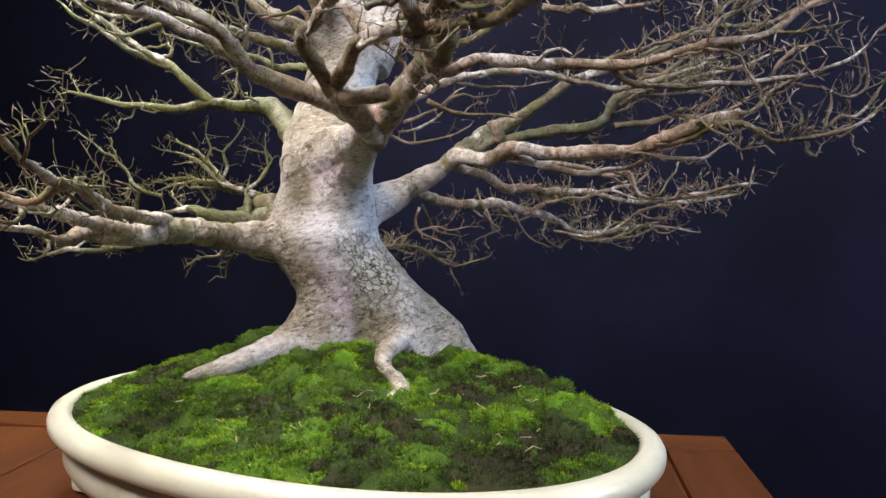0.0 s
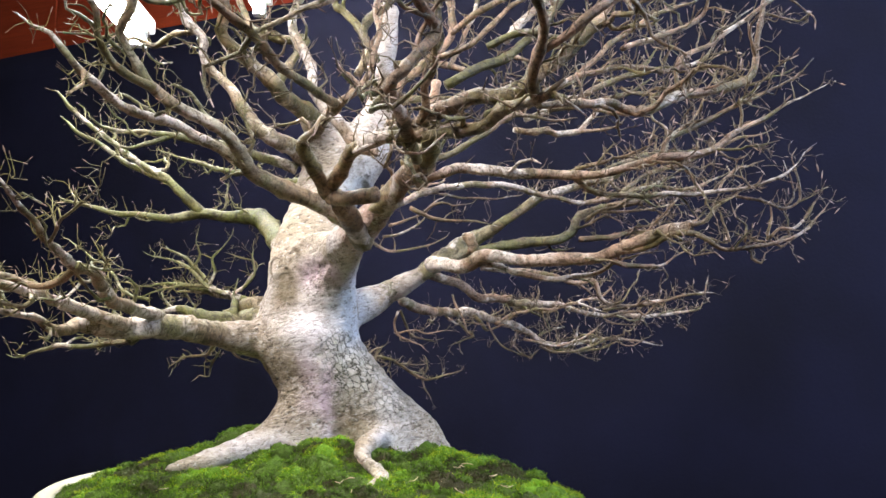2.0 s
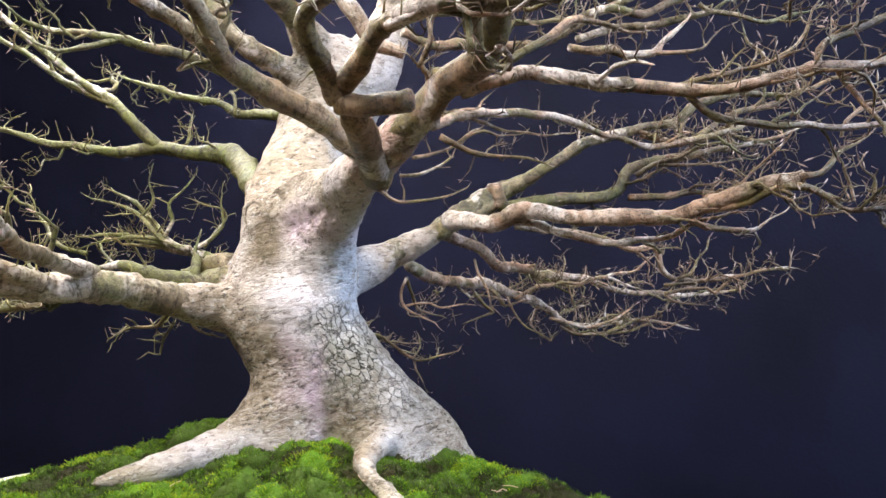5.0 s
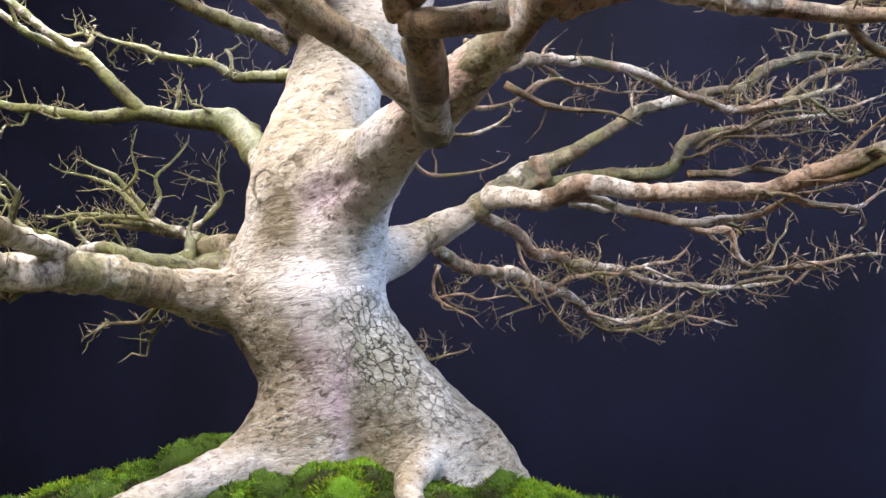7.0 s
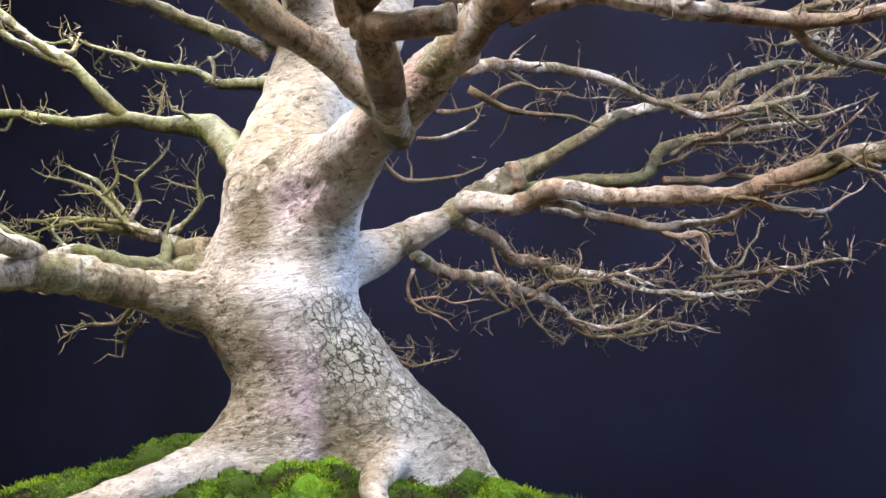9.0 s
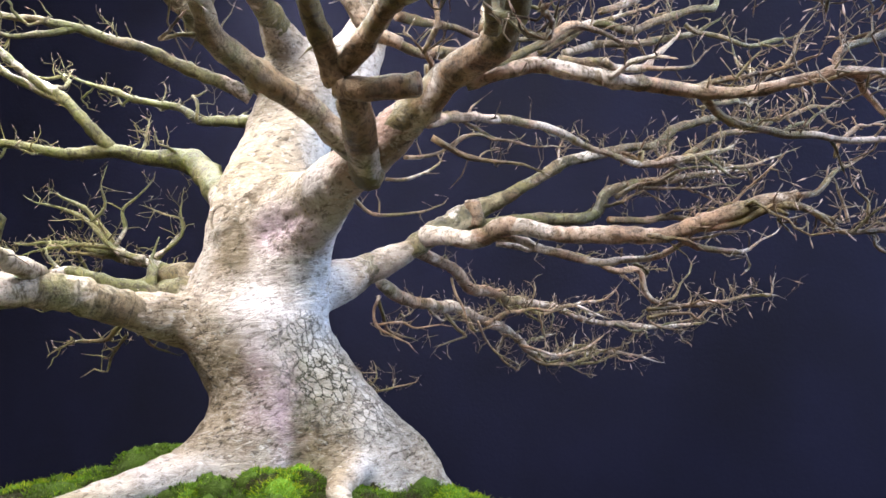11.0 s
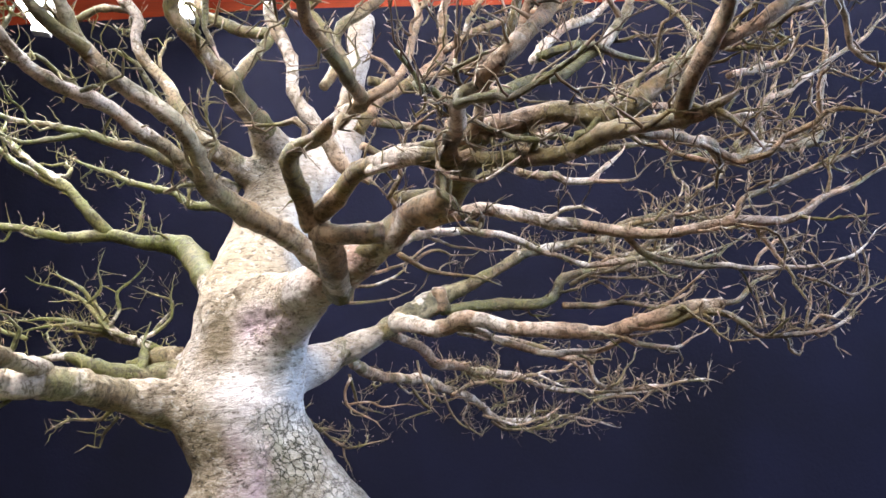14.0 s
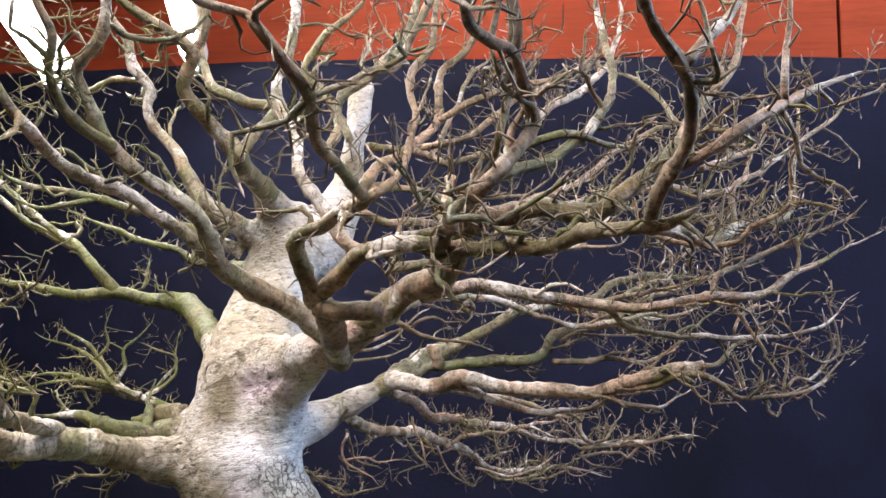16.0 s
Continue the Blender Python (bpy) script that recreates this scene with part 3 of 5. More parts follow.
def moss_tone(x, y):
    n = noise.noise((x * 13, y * 13, 4.0)) + 0.5 * noise.noise((x * 34, y * 34, 9.0))
    return 0.46 + 0.46 * n


mv, mf, mt = [], [], []
RN, AN = 70, 160
for i in range(RN + 1):
    q = i / RN
    for k in range(AN):
        cx, cy = oval(2 * math.pi * k / AN, AN)
        p = turned(PCX, PCY, 0, PTURN) @ Vector((cx * (PA - 0.021) * q, cy * (PB - 0.021) * q, 0))
        mv.append((p.x, p.y, mound_height(p.x, p.y)[0]))
        # ground toned down, the shade under the blades put into its colour
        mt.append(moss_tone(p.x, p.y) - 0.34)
for i in range(RN):
    for k in range(AN):
        k2 = (k + 1) % AN
        mf.append((i * AN + k, i * AN + k2, (i + 1) * AN + k2, (i + 1) * AN + k))
mound = mesh_object("moss_mound", mv, mf, MOSS, None, "", True)
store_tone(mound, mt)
tagged(mound, "mounded soil covered with green moss cushions in the pot", "moss", kind="stuff")

# heights on a grid, to stand many small things on the mound at once
GN = 150
GX, GY = np.linspace(PCX - 0.31, PCX + 0.31, GN), np.linspace(PCY - 0.25, PCY + 0.25, GN)
GH = np.array([[mound_height(x, y)[0] for x in GX] for y in GY])
GT = np.array([[moss_tone(x, y) for x in GX] for y in GY])


def on_grid(table, x, y):
    i, k = (x - GX[0]) / (GX[1] - GX[0]), (y - GY[0]) / (GY[1] - GY[0])
    i0, k0 = np.clip(i.astype(int), 0, GN - 2), np.clip(k.astype(int), 0, GN - 2)
    i, k = i - i0, k - k0
    return (table[k0, i0] * (1 - i) + table[k0, i0 + 1] * i) * (1 - k) + (table[k0 + 1, i0] * (1 - i) + table[k0 + 1, i0 + 1] * i) * k


rng = np.random.default_rng(5)
tv, tf, tt = [], [], []
cushions = []
for count, small, large in ((46, 0.017, 0.027), (190, 0.010, 0.017), (330, 0.005, 0.010)):
    made = 0
    while made < count:
        x, y = rng.uniform(PCX - PA, PCX + PA), rng.uniform(PCY - PB, PCY + PB)
        z, e = mound_height(x, y)
        s = rng.uniform(small, large)
        if e > 1.0 - s * 4.5:
            continue
        made += 1
        tone = moss_tone(x, y) + rng.normal(0, 0.17) + (0.25 if rng.random() < 0.10 else 0)
        cushions.append((x, y, z - s * 0.42, s, s * rng.uniform(0.62, 0.85), min(0.76, max(0.12, tone))))
cushions.append((-0.148, 0.697, 1.1165, 0.0105, 0.0095, 0.45))
for x, y, z, s, h, tone in cushions:
    base = len(tv)
    N, M = 18, 8
    seed = rng.uniform(0, 50)
    for i in range(M):
        a = i / (M - 1) * 0.5 * math.pi
        for k in range(N):
            b = 2 * math.pi * k / N
            wob = 1 + 0.35 * noise.noise((math.cos(b) * 1.3 + seed, math.sin(b) * 1.3, a)) + 0.22 * noise.noise((math.cos(b) * 4 + seed, math.sin(b) * 4, a * 4)) + 0.1 * (rng.random() - 0.5)
            tv.append((x + s * wob * math.cos(a) * math.cos(b), y + s * wob * math.cos(a) * math.sin(b), z + h * math.sin(a) * wob))
            # tone falls towards the cushion's foot, shade painted between the blades
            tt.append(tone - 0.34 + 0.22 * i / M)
    for i in range(M - 1):
        for k in range(N):
            k2 = (k + 1) % N
            tf.append((base + i * N + k, base + i * N + k2, base + (i + 1) * N + k2, base + (i + 1) * N + k))
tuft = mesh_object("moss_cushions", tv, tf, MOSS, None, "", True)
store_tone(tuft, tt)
tagged(tuft, "lumpy green and yellowish moss cushions on the mound", "moss", kind="stuff")


def blade_points(p, d, length, width):
    """Three corners of each blade that stands at p along d."""
    side = np.cross(d, rng.normal(0, 1, d.shape))
    side *= width[:, None] / (np.linalg.norm(side, axis=1)[:, None] + 1e-9)
    return np.stack([p - side, p + side, p + d * length[:, None]], 1).reshape(-1, 3)


# blades on the open ground, then blades that stand off each cushion
n = 70000
x, y = rng.uniform(PCX - PA, PCX + PA, n), rng.uniform(PCY - PB, PCY + PB, n)
keep = np.array([inside_rim(a, b) < 0.99 for a, b in zip(x, y)])
x, y = x[keep], y[keep]
n = len(x)
a, lean = rng.uniform(0, 6.283, n), rng.uniform(0.1, 1.0, n)
d = np.stack([np.cos(a) * lean, np.sin(a) * lean, np.ones(n)], 1)
d /= np.linalg.norm(d, axis=1)[:, None]
sets = [blade_points(np.stack([x, y, on_grid(GH, x, y) - 0.001], 1), d, rng.uniform(0.002, 0.0055, n), rng.uniform(0.0003, 0.0007, n))]
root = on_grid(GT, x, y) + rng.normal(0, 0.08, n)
# pale new growth at the tips, painted shade at the roots
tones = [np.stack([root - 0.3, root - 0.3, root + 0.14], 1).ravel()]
for x, y, z, s, h, tone in cushions:
    n = int(110 + 1.2e6 * s * s)
    a, el = rng.uniform(0, 6.283, n), np.arcsin(rng.uniform(0.05, 1.0, n))
    d = np.stack([np.cos(el) * np.cos(a), np.cos(el) * np.sin(a), np.sin(el)], 1)
    p = np.array((x, y, z)) + d * (s, s, h) * rng.uniform(0.86, 1.02, (n, 1))
    d = d + rng.normal(0, 0.42, d.shape)
    d /= np.linalg.norm(d, axis=1)[:, None]
    sets.append(blade_points(p, d, rng.uniform(0.0018, 0.0056, n), rng.uniform(0.0004, 0.0009, n)))
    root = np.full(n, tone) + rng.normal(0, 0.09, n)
    # roots darkened as if shaded by the cushion, tips pale with new growth
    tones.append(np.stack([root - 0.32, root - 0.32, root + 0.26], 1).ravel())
bv = np.concatenate(sets)
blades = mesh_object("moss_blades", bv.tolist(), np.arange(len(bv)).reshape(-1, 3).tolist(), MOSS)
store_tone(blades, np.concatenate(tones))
tagged(blades, "fine green moss blades standing on the mound", "moss", kind="stuff")

sv, sf = [], []
for i in range(40):
    x, y = rng.uniform(PCX - 0.2, PCX + 0.2), rng.uniform(PCY - 0.16, PCY + 0.05)
    z, e = mound_height(x, y)
    if e > 0.85:
        continue
    a, ln = rng.uniform(0, 6.283), rng.uniform(0.005, 0.016)
    bend = rng.uniform(-0.4, 0.4)
    row = [(x + math.cos(a + bend * t) * ln * t, y + math.sin(a + bend * t) * ln * t, z + 0.008 + rng.uniform(-0.001, 0.003), 0.0003) for t in (0, 0.5, 1)]
    tube(np.array(row), 5, sv, sf)
straw = mesh_object("dry_stalks", sv, sf, CUT_WOOD, None, "", True)
tagged(straw, "short dry pale stalks scattered over the moss", "stalks", kind="stuff")

# ---- tree ----
tree = thing("bonsai_tree", "old leafless bonsai tree with pale grey trunk and twisted branches", "bonsai tree", LEVEL)
CROWN = np.array((-0.02, 0.84, 1.45))


def grow(rng, start, way, length, r0, step=0.0045, wander=0.35, lift=0.10, out=0.05, taper=0.72):
    """A zigzag shoot as a path of (x, y, z, r)."""
    n = max(3, int(length / step))
    p, d = np.array(start, float), np.array(way, float)
    d /= np.linalg.norm(d)
    rows = [(*p, r0)]
    hold = 0
    for i in range(n):
        away = p - CROWN
        away /= np.linalg.norm(away) + 1e-9
        hold -= 1
        if hold < 0:
            hold = int(rng.integers(0, 3))
            d = d + rng.normal(0, wander * 1.35, 3) + np.array((0, 0, lift * 1.6)) + out * 1.6 * away
        d /= np.linalg.norm(d)
        p = p + d * step
        t = (i + 1) / n
        rows.append((*p, r0 * (1 - taper * t)))
    return np.array(rows)


def bud(path, size, verts, faces):
    """A pointed bud on the end of a shoot, slimmer where it is joined."""
    p = path[-1, :3]
    d = p - path[-2, :3]
    d /= np.linalg.norm(d) + 1e-9
    r = path[-1, 3]
    rows = [(0.0, r * 0.8), (0.2, size * 0.075), (0.5, size * 0.09), (0.8, size * 0.055), (1.0, 0.00015)]
    tube(np.array([(*(p + d * size * t), k) for t, k in rows]), 5, verts, faces, cap=False)


BOUGHS = []


def limb(name, rows):
    BOUGHS.append((name, rows))


# limbs begin
limb("front_limb", [(-0.120, 0.840, 1.352, 0.0232), (-0.094, 0.790, 1.355, 0.0201), (-0.067, 0.710, 1.360, 0.0176), (-0.043, 0.660, 1.374, 0.0143), (-0.020, 0.620, 1.391, 0.0103), (-0.003, 0.585, 1.397, 0.0090), (0.001, 0.560, 1.406, 0.0079), (0.000, 0.530, 1.413, 0.0072), (0.008, 0.505, 1.417, 0.0068), (0.032, 0.480, 1.417, 0.0062), (0.058, 0.460, 1.412, 0.0060), (0.078, 0.455, 1.428, 0.0051), (0.116, 0.470, 1.468, 0.0045), (0.149, 0.500, 1.512, 0.0034), (0.184, 0.520, 1.555, 0.0028), (0.207, 0.540, 1.598, 0.0026), (0.216, 0.550, 1.641, 0.0022)])
limb("cross_limb", [(-0.085, 0.600, 1.376, 0.0070), (-0.070, 0.570, 1.390, 0.0063), (-0.058, 0.550, 1.396, 0.0058), (-0.043, 0.530, 1.398, 0.0056), (-0.011, 0.510, 1.396, 0.0054), (0.023, 0.490, 1.395, 0.0053), (0.042, 0.460, 1.394, 0.0047), (0.049, 0.430, 1.393, 0.0044), (0.063, 0.400, 1.388, 0.0038)])
limb("near_upright", [(0.063, 0.400, 1.388, 0.0038), (0.059, 0.385, 1.396, 0.0037), (0.061, 0.375, 1.406, 0.0036), (0.060, 0.360, 1.416, 0.0035), (0.053, 0.340, 1.427, 0.0031), (0.041, 0.325, 1.429, 0.0031), (0.024, 0.315, 1.435, 0.0026), (0.016, 0.310, 1.443, 0.0023), (0.007, 0.300, 1.449, 0.0019)])
limb("near_fork", [(0.041, 0.325, 1.429, 0.0027), (0.053, 0.325, 1.445, 0.0025), (0.064, 0.330, 1.457, 0.0021), (0.073, 0.330, 1.474, 0.0014)])
limb("outer_front", [(0.063, 0.375, 1.407, 0.0028), (0.079, 0.370, 1.417, 0.0031), (0.094, 0.367, 1.432, 0.0031), (0.119, 0.372, 1.449, 0.0030), (0.142, 0.380, 1.464, 0.0023), (0.174, 0.390, 1.484, 0.0009)])
limb("outer_riser", [(0.119, 0.372, 1.450, 0.0019), (0.118, 0.370, 1.460, 0.0019), (0.120, 0.370, 1.482, 0.0015), (0.123, 0.370, 1.505, 0.0013), (0.126, 0.370, 1.525, 0.0010)])
limb("mid_right", [(0.076, 0.470, 1.409, 0.0029), (0.127, 0.500, 1.423, 0.0036), (0.170, 0.540, 1.434, 0.0043), (0.214, 0.568, 1.456, 0.0046), (0.271, 0.610, 1.482, 0.0042), (0.310, 0.640, 1.503, 0.0039), (0.325, 0.650, 1.530, 0.0036), (0.338, 0.660, 1.581, 0.0026), (0.350, 0.670, 1.628, 0.0014)])
limb("mid_right_spur", [(0.214, 0.568, 1.458, 0.0023), (0.222, 0.580, 1.494, 0.0024), (0.262, 0.600, 1.523, 0.0023), (0.304, 0.620, 1.557, 0.0022), (0.341, 0.630, 1.585, 0.0020), (0.385, 0.645, 1.625, 0.0011)])
limb("pink_limb", [(-0.010, 0.620, 1.388, 0.0046), (0.011, 0.610, 1.395, 0.0049), (0.032, 0.610, 1.401, 0.0050), (0.070, 0.610, 1.398, 0.0050), (0.102, 0.610, 1.396, 0.0047), (0.134, 0.610, 1.397, 0.0043), (0.161, 0.600, 1.396, 0.0038), (0.188, 0.590, 1.402, 0.0038), (0.205, 0.585, 1.407, 0.0038), (0.241, 0.585, 1.411, 0.0030), (0.271, 0.585, 1.430, 0.0028), (0.297, 0.585, 1.444, 0.0022), (0.339, 0.585, 1.466, 0.0009)])
limb("pink_spur", [(0.204, 0.585, 1.408, 0.0025), (0.213, 0.590, 1.425, 0.0026), (0.253, 0.600, 1.447, 0.0025), (0.294, 0.600, 1.467, 0.0021), (0.332, 0.600, 1.486, 0.0009)])
limb("pink_under", [(0.133, 0.610, 1.393, 0.0026), (0.151, 0.615, 1.384, 0.0026), (0.180, 0.620, 1.381, 0.0026), (0.215, 0.630, 1.384, 0.0025), (0.271, 0.640, 1.390, 0.0021), (0.308, 0.640, 1.396, 0.0019), (0.335, 0.640, 1.405, 0.0017), (0.355, 0.640, 1.420, 0.0007)])
limb("slim_under", [(-0.024, 0.680, 1.384, 0.0036), (0.018, 0.740, 1.415, 0.0038), (0.074, 0.780, 1.432, 0.0035), (0.108, 0.800, 1.433, 0.0034), (0.151, 0.820, 1.427, 0.0032), (0.192, 0.830, 1.424, 0.0030), (0.230, 0.824, 1.433, 0.0030), (0.275, 0.830, 1.444, 0.0018)])
limb("right_limb", [(-0.085, 0.900, 1.297, 0.0215), (-0.064, 0.915, 1.311, 0.0190), (-0.042, 0.927, 1.325, 0.0158), (-0.014, 0.937, 1.341, 0.0125), (0.018, 0.946, 1.364, 0.0118), (0.050, 0.957, 1.386, 0.0145), (0.064, 0.960, 1.398, 0.0125), (0.086, 0.955, 1.409, 0.0096), (0.116, 0.940, 1.427, 0.0062), (0.147, 0.935, 1.449, 0.0058), (0.180, 0.930, 1.463, 0.0053), (0.251, 0.930, 1.481, 0.0049), (0.280, 0.930, 1.504, 0.0045), (0.325, 0.930, 1.518, 0.0035), (0.380, 0.940, 1.526, 0.0021)])
limb("right_elbow", [(0.068, 0.955, 1.384, 0.0070), (0.131, 0.965, 1.397, 0.0072), (0.181, 0.970, 1.404, 0.0071), (0.209, 0.980, 1.421, 0.0069), (0.223, 0.985, 1.443, 0.0064), (0.264, 0.980, 1.453, 0.0052), (0.310, 0.980, 1.466, 0.0042), (0.373, 0.980, 1.481, 0.0018)])
limb("right_long", [(0.012, 0.920, 1.361, 0.0105), (0.054, 0.875, 1.354, 0.0089), (0.071, 0.860, 1.362, 0.0082), (0.112, 0.840, 1.357, 0.0081), (0.153, 0.820, 1.354, 0.0079), (0.199, 0.800, 1.355, 0.0076), (0.238, 0.780, 1.368, 0.0072), (0.269, 0.760, 1.378, 0.0068), (0.288, 0.745, 1.381, 0.0057)])
limb("right_tip", [(0.205, 0.800, 1.356, 0.0036), (0.244, 0.780, 1.361, 0.0036), (0.263, 0.760, 1.368, 0.0033), (0.284, 0.745, 1.371, 0.0032), (0.302, 0.740, 1.364, 0.0029), (0.322, 0.740, 1.355, 0.0027), (0.358, 0.740, 1.357, 0.0022), (0.395, 0.740, 1.368, 0.0019), (0.434, 0.740, 1.399, 0.0008)])
limb("right_tip_up", [(0.283, 0.740, 1.380, 0.0032), (0.299, 0.740, 1.383, 0.0030), (0.309, 0.740, 1.392, 0.0024), (0.318, 0.740, 1.403, 0.0019), (0.336, 0.740, 1.412, 0.0011)])
limb("right_thin", [(0.073, 0.880, 1.352, 0.0036), (0.117, 0.880, 1.347, 0.0033), (0.161, 0.880, 1.343, 0.0030), (0.192, 0.885, 1.333, 0.0031), (0.216, 0.890, 1.337, 0.0028), (0.226, 0.895, 1.316, 0.0028), (0.248, 0.900, 1.307, 0.0025), (0.288, 0.900, 1.313, 0.0019), (0.363, 0.910, 1.329, 0.0010)])
limb("back_upper", [(0.013, 0.970, 1.354, 0.0065), (0.052, 1.000, 1.347, 0.0064), (0.083, 1.050, 1.333, 0.0064), (0.123, 1.100, 1.336, 0.0064), (0.159, 1.150, 1.334, 0.0060), (0.222, 1.200, 1.341, 0.0054), (0.276, 1.230, 1.331, 0.0048), (0.320, 1.250, 1.327, 0.0044), (0.407, 1.280, 1.329, 0.0037), (0.496, 1.300, 1.341, 0.0019)])
limb("back_lower", [(-0.024, 0.960, 1.317, 0.0070), (0.010, 1.020, 1.311, 0.0068), (0.079, 1.100, 1.314, 0.0071), (0.128, 1.150, 1.306, 0.0071), (0.168, 1.180, 1.298, 0.0061), (0.215, 1.240, 1.277, 0.0047), (0.270, 1.260, 1.279, 0.0039), (0.337, 1.270, 1.287, 0.0031), (0.408, 1.280, 1.281, 0.0014)])
limb("left_limb", [(-0.169, 0.870, 1.258, 0.0240), (-0.197, 0.860, 1.260, 0.0195), (-0.226, 0.830, 1.263, 0.0160), (-0.255, 0.800, 1.267, 0.0140), (-0.275, 0.770, 1.268, 0.0130), (-0.304, 0.740, 1.263, 0.0113), (-0.331, 0.710, 1.266, 0.0081), (-0.338, 0.680, 1.257, 0.0052), (-0.344, 0.640, 1.265, 0.0034), (-0.352, 0.600, 1.266, 0.0028), (-0.366, 0.560, 1.272, 0.0017)])
limb("left_riser", [(-0.276, 0.770, 1.279, 0.0065), (-0.281, 0.720, 1.281, 0.0066), (-0.283, 0.660, 1.282, 0.0061), (-0.271, 0.600, 1.287, 0.0051), (-0.256, 0.550, 1.292, 0.0047), (-0.260, 0.520, 1.296, 0.0037), (-0.262, 0.480, 1.304, 0.0027), (-0.260, 0.440, 1.317, 0.0021), (-0.262, 0.420, 1.325, 0.0017), (-0.272, 0.400, 1.343, 0.0013)])
limb("left_mid", [(-0.296, 0.740, 1.265, 0.0073), (-0.318, 0.690, 1.275, 0.0069), (-0.326, 0.640, 1.281, 0.0054), (-0.331, 0.600, 1.285, 0.0042), (-0.333, 0.560, 1.287, 0.0035), (-0.344, 0.520, 1.293, 0.0024)])
limb("left_cross", [(-0.260, 0.520, 1.294, 0.0033), (-0.281, 0.540, 1.286, 0.0029), (-0.311, 0.560, 1.284, 0.0028), (-0.328, 0.550, 1.291, 0.0026), (-0.348, 0.540, 1.296, 0.0017)])
limb("left_low", [(-0.289, 0.780, 1.259, 0.0036), (-0.323, 0.800, 1.255, 0.0033), (-0.370, 0.820, 1.248, 0.0028), (-0.415, 0.840, 1.249, 0.0025), (-0.455, 0.860, 1.236, 0.0013)])
limb("rear_left", [(-0.191, 0.910, 1.298, 0.0135), (-0.210, 0.900, 1.288, 0.0125), (-0.228, 0.890, 1.283, 0.0112), (-0.248, 0.880, 1.285, 0.0088), (-0.270, 0.870, 1.290, 0.0068), (-0.288, 0.870, 1.296, 0.0050), (-0.302, 0.880, 1.294, 0.0030)])
limb("rear_left_riser", [(-0.195, 0.930, 1.302, 0.0085), (-0.224, 0.950, 1.315, 0.0068), (-0.260, 0.970, 1.323, 0.0060), (-0.305, 1.000, 1.336, 0.0048), (-0.338, 1.020, 1.343, 0.0040), (-0.365, 1.030, 1.345, 0.0025)])
limb("rear_left_fan", [(-0.257, 0.970, 1.323, 0.0050), (-0.282, 0.980, 1.340, 0.0046), (-0.307, 1.000, 1.363, 0.0040), (-0.319, 1.000, 1.376, 0.0034), (-0.349, 1.020, 1.388, 0.0022)])
limb("rear_left_far", [(-0.367, 1.000, 1.319, 0.0038), (-0.417, 1.040, 1.334, 0.0035), (-0.450, 1.070, 1.370, 0.0028), (-0.488, 1.100, 1.390, 0.0025), (-0.532, 1.120, 1.419, 0.0013)])
limb("shoulder_limb", [(-0.162, 0.900, 1.364, 0.0169), (-0.192, 0.950, 1.401, 0.0156), (-0.223, 0.990, 1.433, 0.0144), (-0.262, 1.000, 1.435, 0.0089), (-0.309, 1.010, 1.442, 0.0072), (-0.350, 1.010, 1.434, 0.0058), (-0.394, 1.010, 1.438, 0.0049), (-0.431, 1.010, 1.442, 0.0038), (-0.480, 1.010, 1.453, 0.0030)])
limb("shoulder_fork", [(-0.306, 1.010, 1.443, 0.0078), (-0.333, 1.000, 1.468, 0.0066), (-0.359, 1.000, 1.492, 0.0055), (-0.408, 1.000, 1.520, 0.0044), (-0.448, 0.990, 1.553, 0.0038), (-0.487, 0.980, 1.585, 0.0027)])
limb("shoulder_fork_low", [(-0.352, 1.000, 1.486, 0.0052), (-0.395, 1.010, 1.503, 0.0046), (-0.426, 1.020, 1.521, 0.0040), (-0.459, 1.030, 1.544, 0.0037), (-0.505, 1.040, 1.570, 0.0027)])
limb("rear_shoulder", [(-0.160, 1.000, 1.489, 0.0068), (-0.196, 1.030, 1.493, 0.0059), (-0.232, 1.050, 1.497, 0.0053), (-0.257, 1.060, 1.513, 0.0046), (-0.299, 1.080, 1.523, 0.0040), (-0.344, 1.100, 1.542, 0.0029), (-0.394, 1.120, 1.561, 0.0015)])
limb("swept_limb", [(-0.066, 0.690, 1.361, 0.0099), (-0.095, 0.665, 1.374, 0.0095), (-0.117, 0.640, 1.382, 0.0087), (-0.148, 0.610, 1.388, 0.0078), (-0.158, 0.585, 1.402, 0.0067), (-0.168, 0.560, 1.414, 0.0057), (-0.190, 0.545, 1.423, 0.0055), (-0.205, 0.530, 1.430, 0.0050), (-0.217, 0.520, 1.439, 0.0049), (-0.226, 0.510, 1.455, 0.0039), (-0.236, 0.505, 1.469, 0.0035), (-0.235, 0.500, 1.475, 0.0035), (-0.224, 0.490, 1.486, 0.0032), (-0.221, 0.480, 1.498, 0.0028), (-0.222, 0.470, 1.520, 0.0022)])
limb("swept_fork", [(-0.214, 0.522, 1.436, 0.0043), (-0.231, 0.500, 1.439, 0.0034), (-0.241, 0.490, 1.450, 0.0031), (-0.244, 0.480, 1.459, 0.0027), (-0.242, 0.470, 1.471, 0.0027), (-0.250, 0.460, 1.487, 0.0022), (-0.255, 0.450, 1.499, 0.0017)])
limb("swept_low", [(-0.151, 0.610, 1.389, 0.0051), (-0.168, 0.600, 1.403, 0.0046), (-0.193, 0.580, 1.415, 0.0048), (-0.206, 0.570, 1.420, 0.0047), (-0.229, 0.550, 1.421, 0.0041), (-0.252, 0.530, 1.430, 0.0036), (-0.263, 0.510, 1.440, 0.0032), (-0.271, 0.500, 1.451, 0.0028), (-0.282, 0.490, 1.464, 0.0021)])
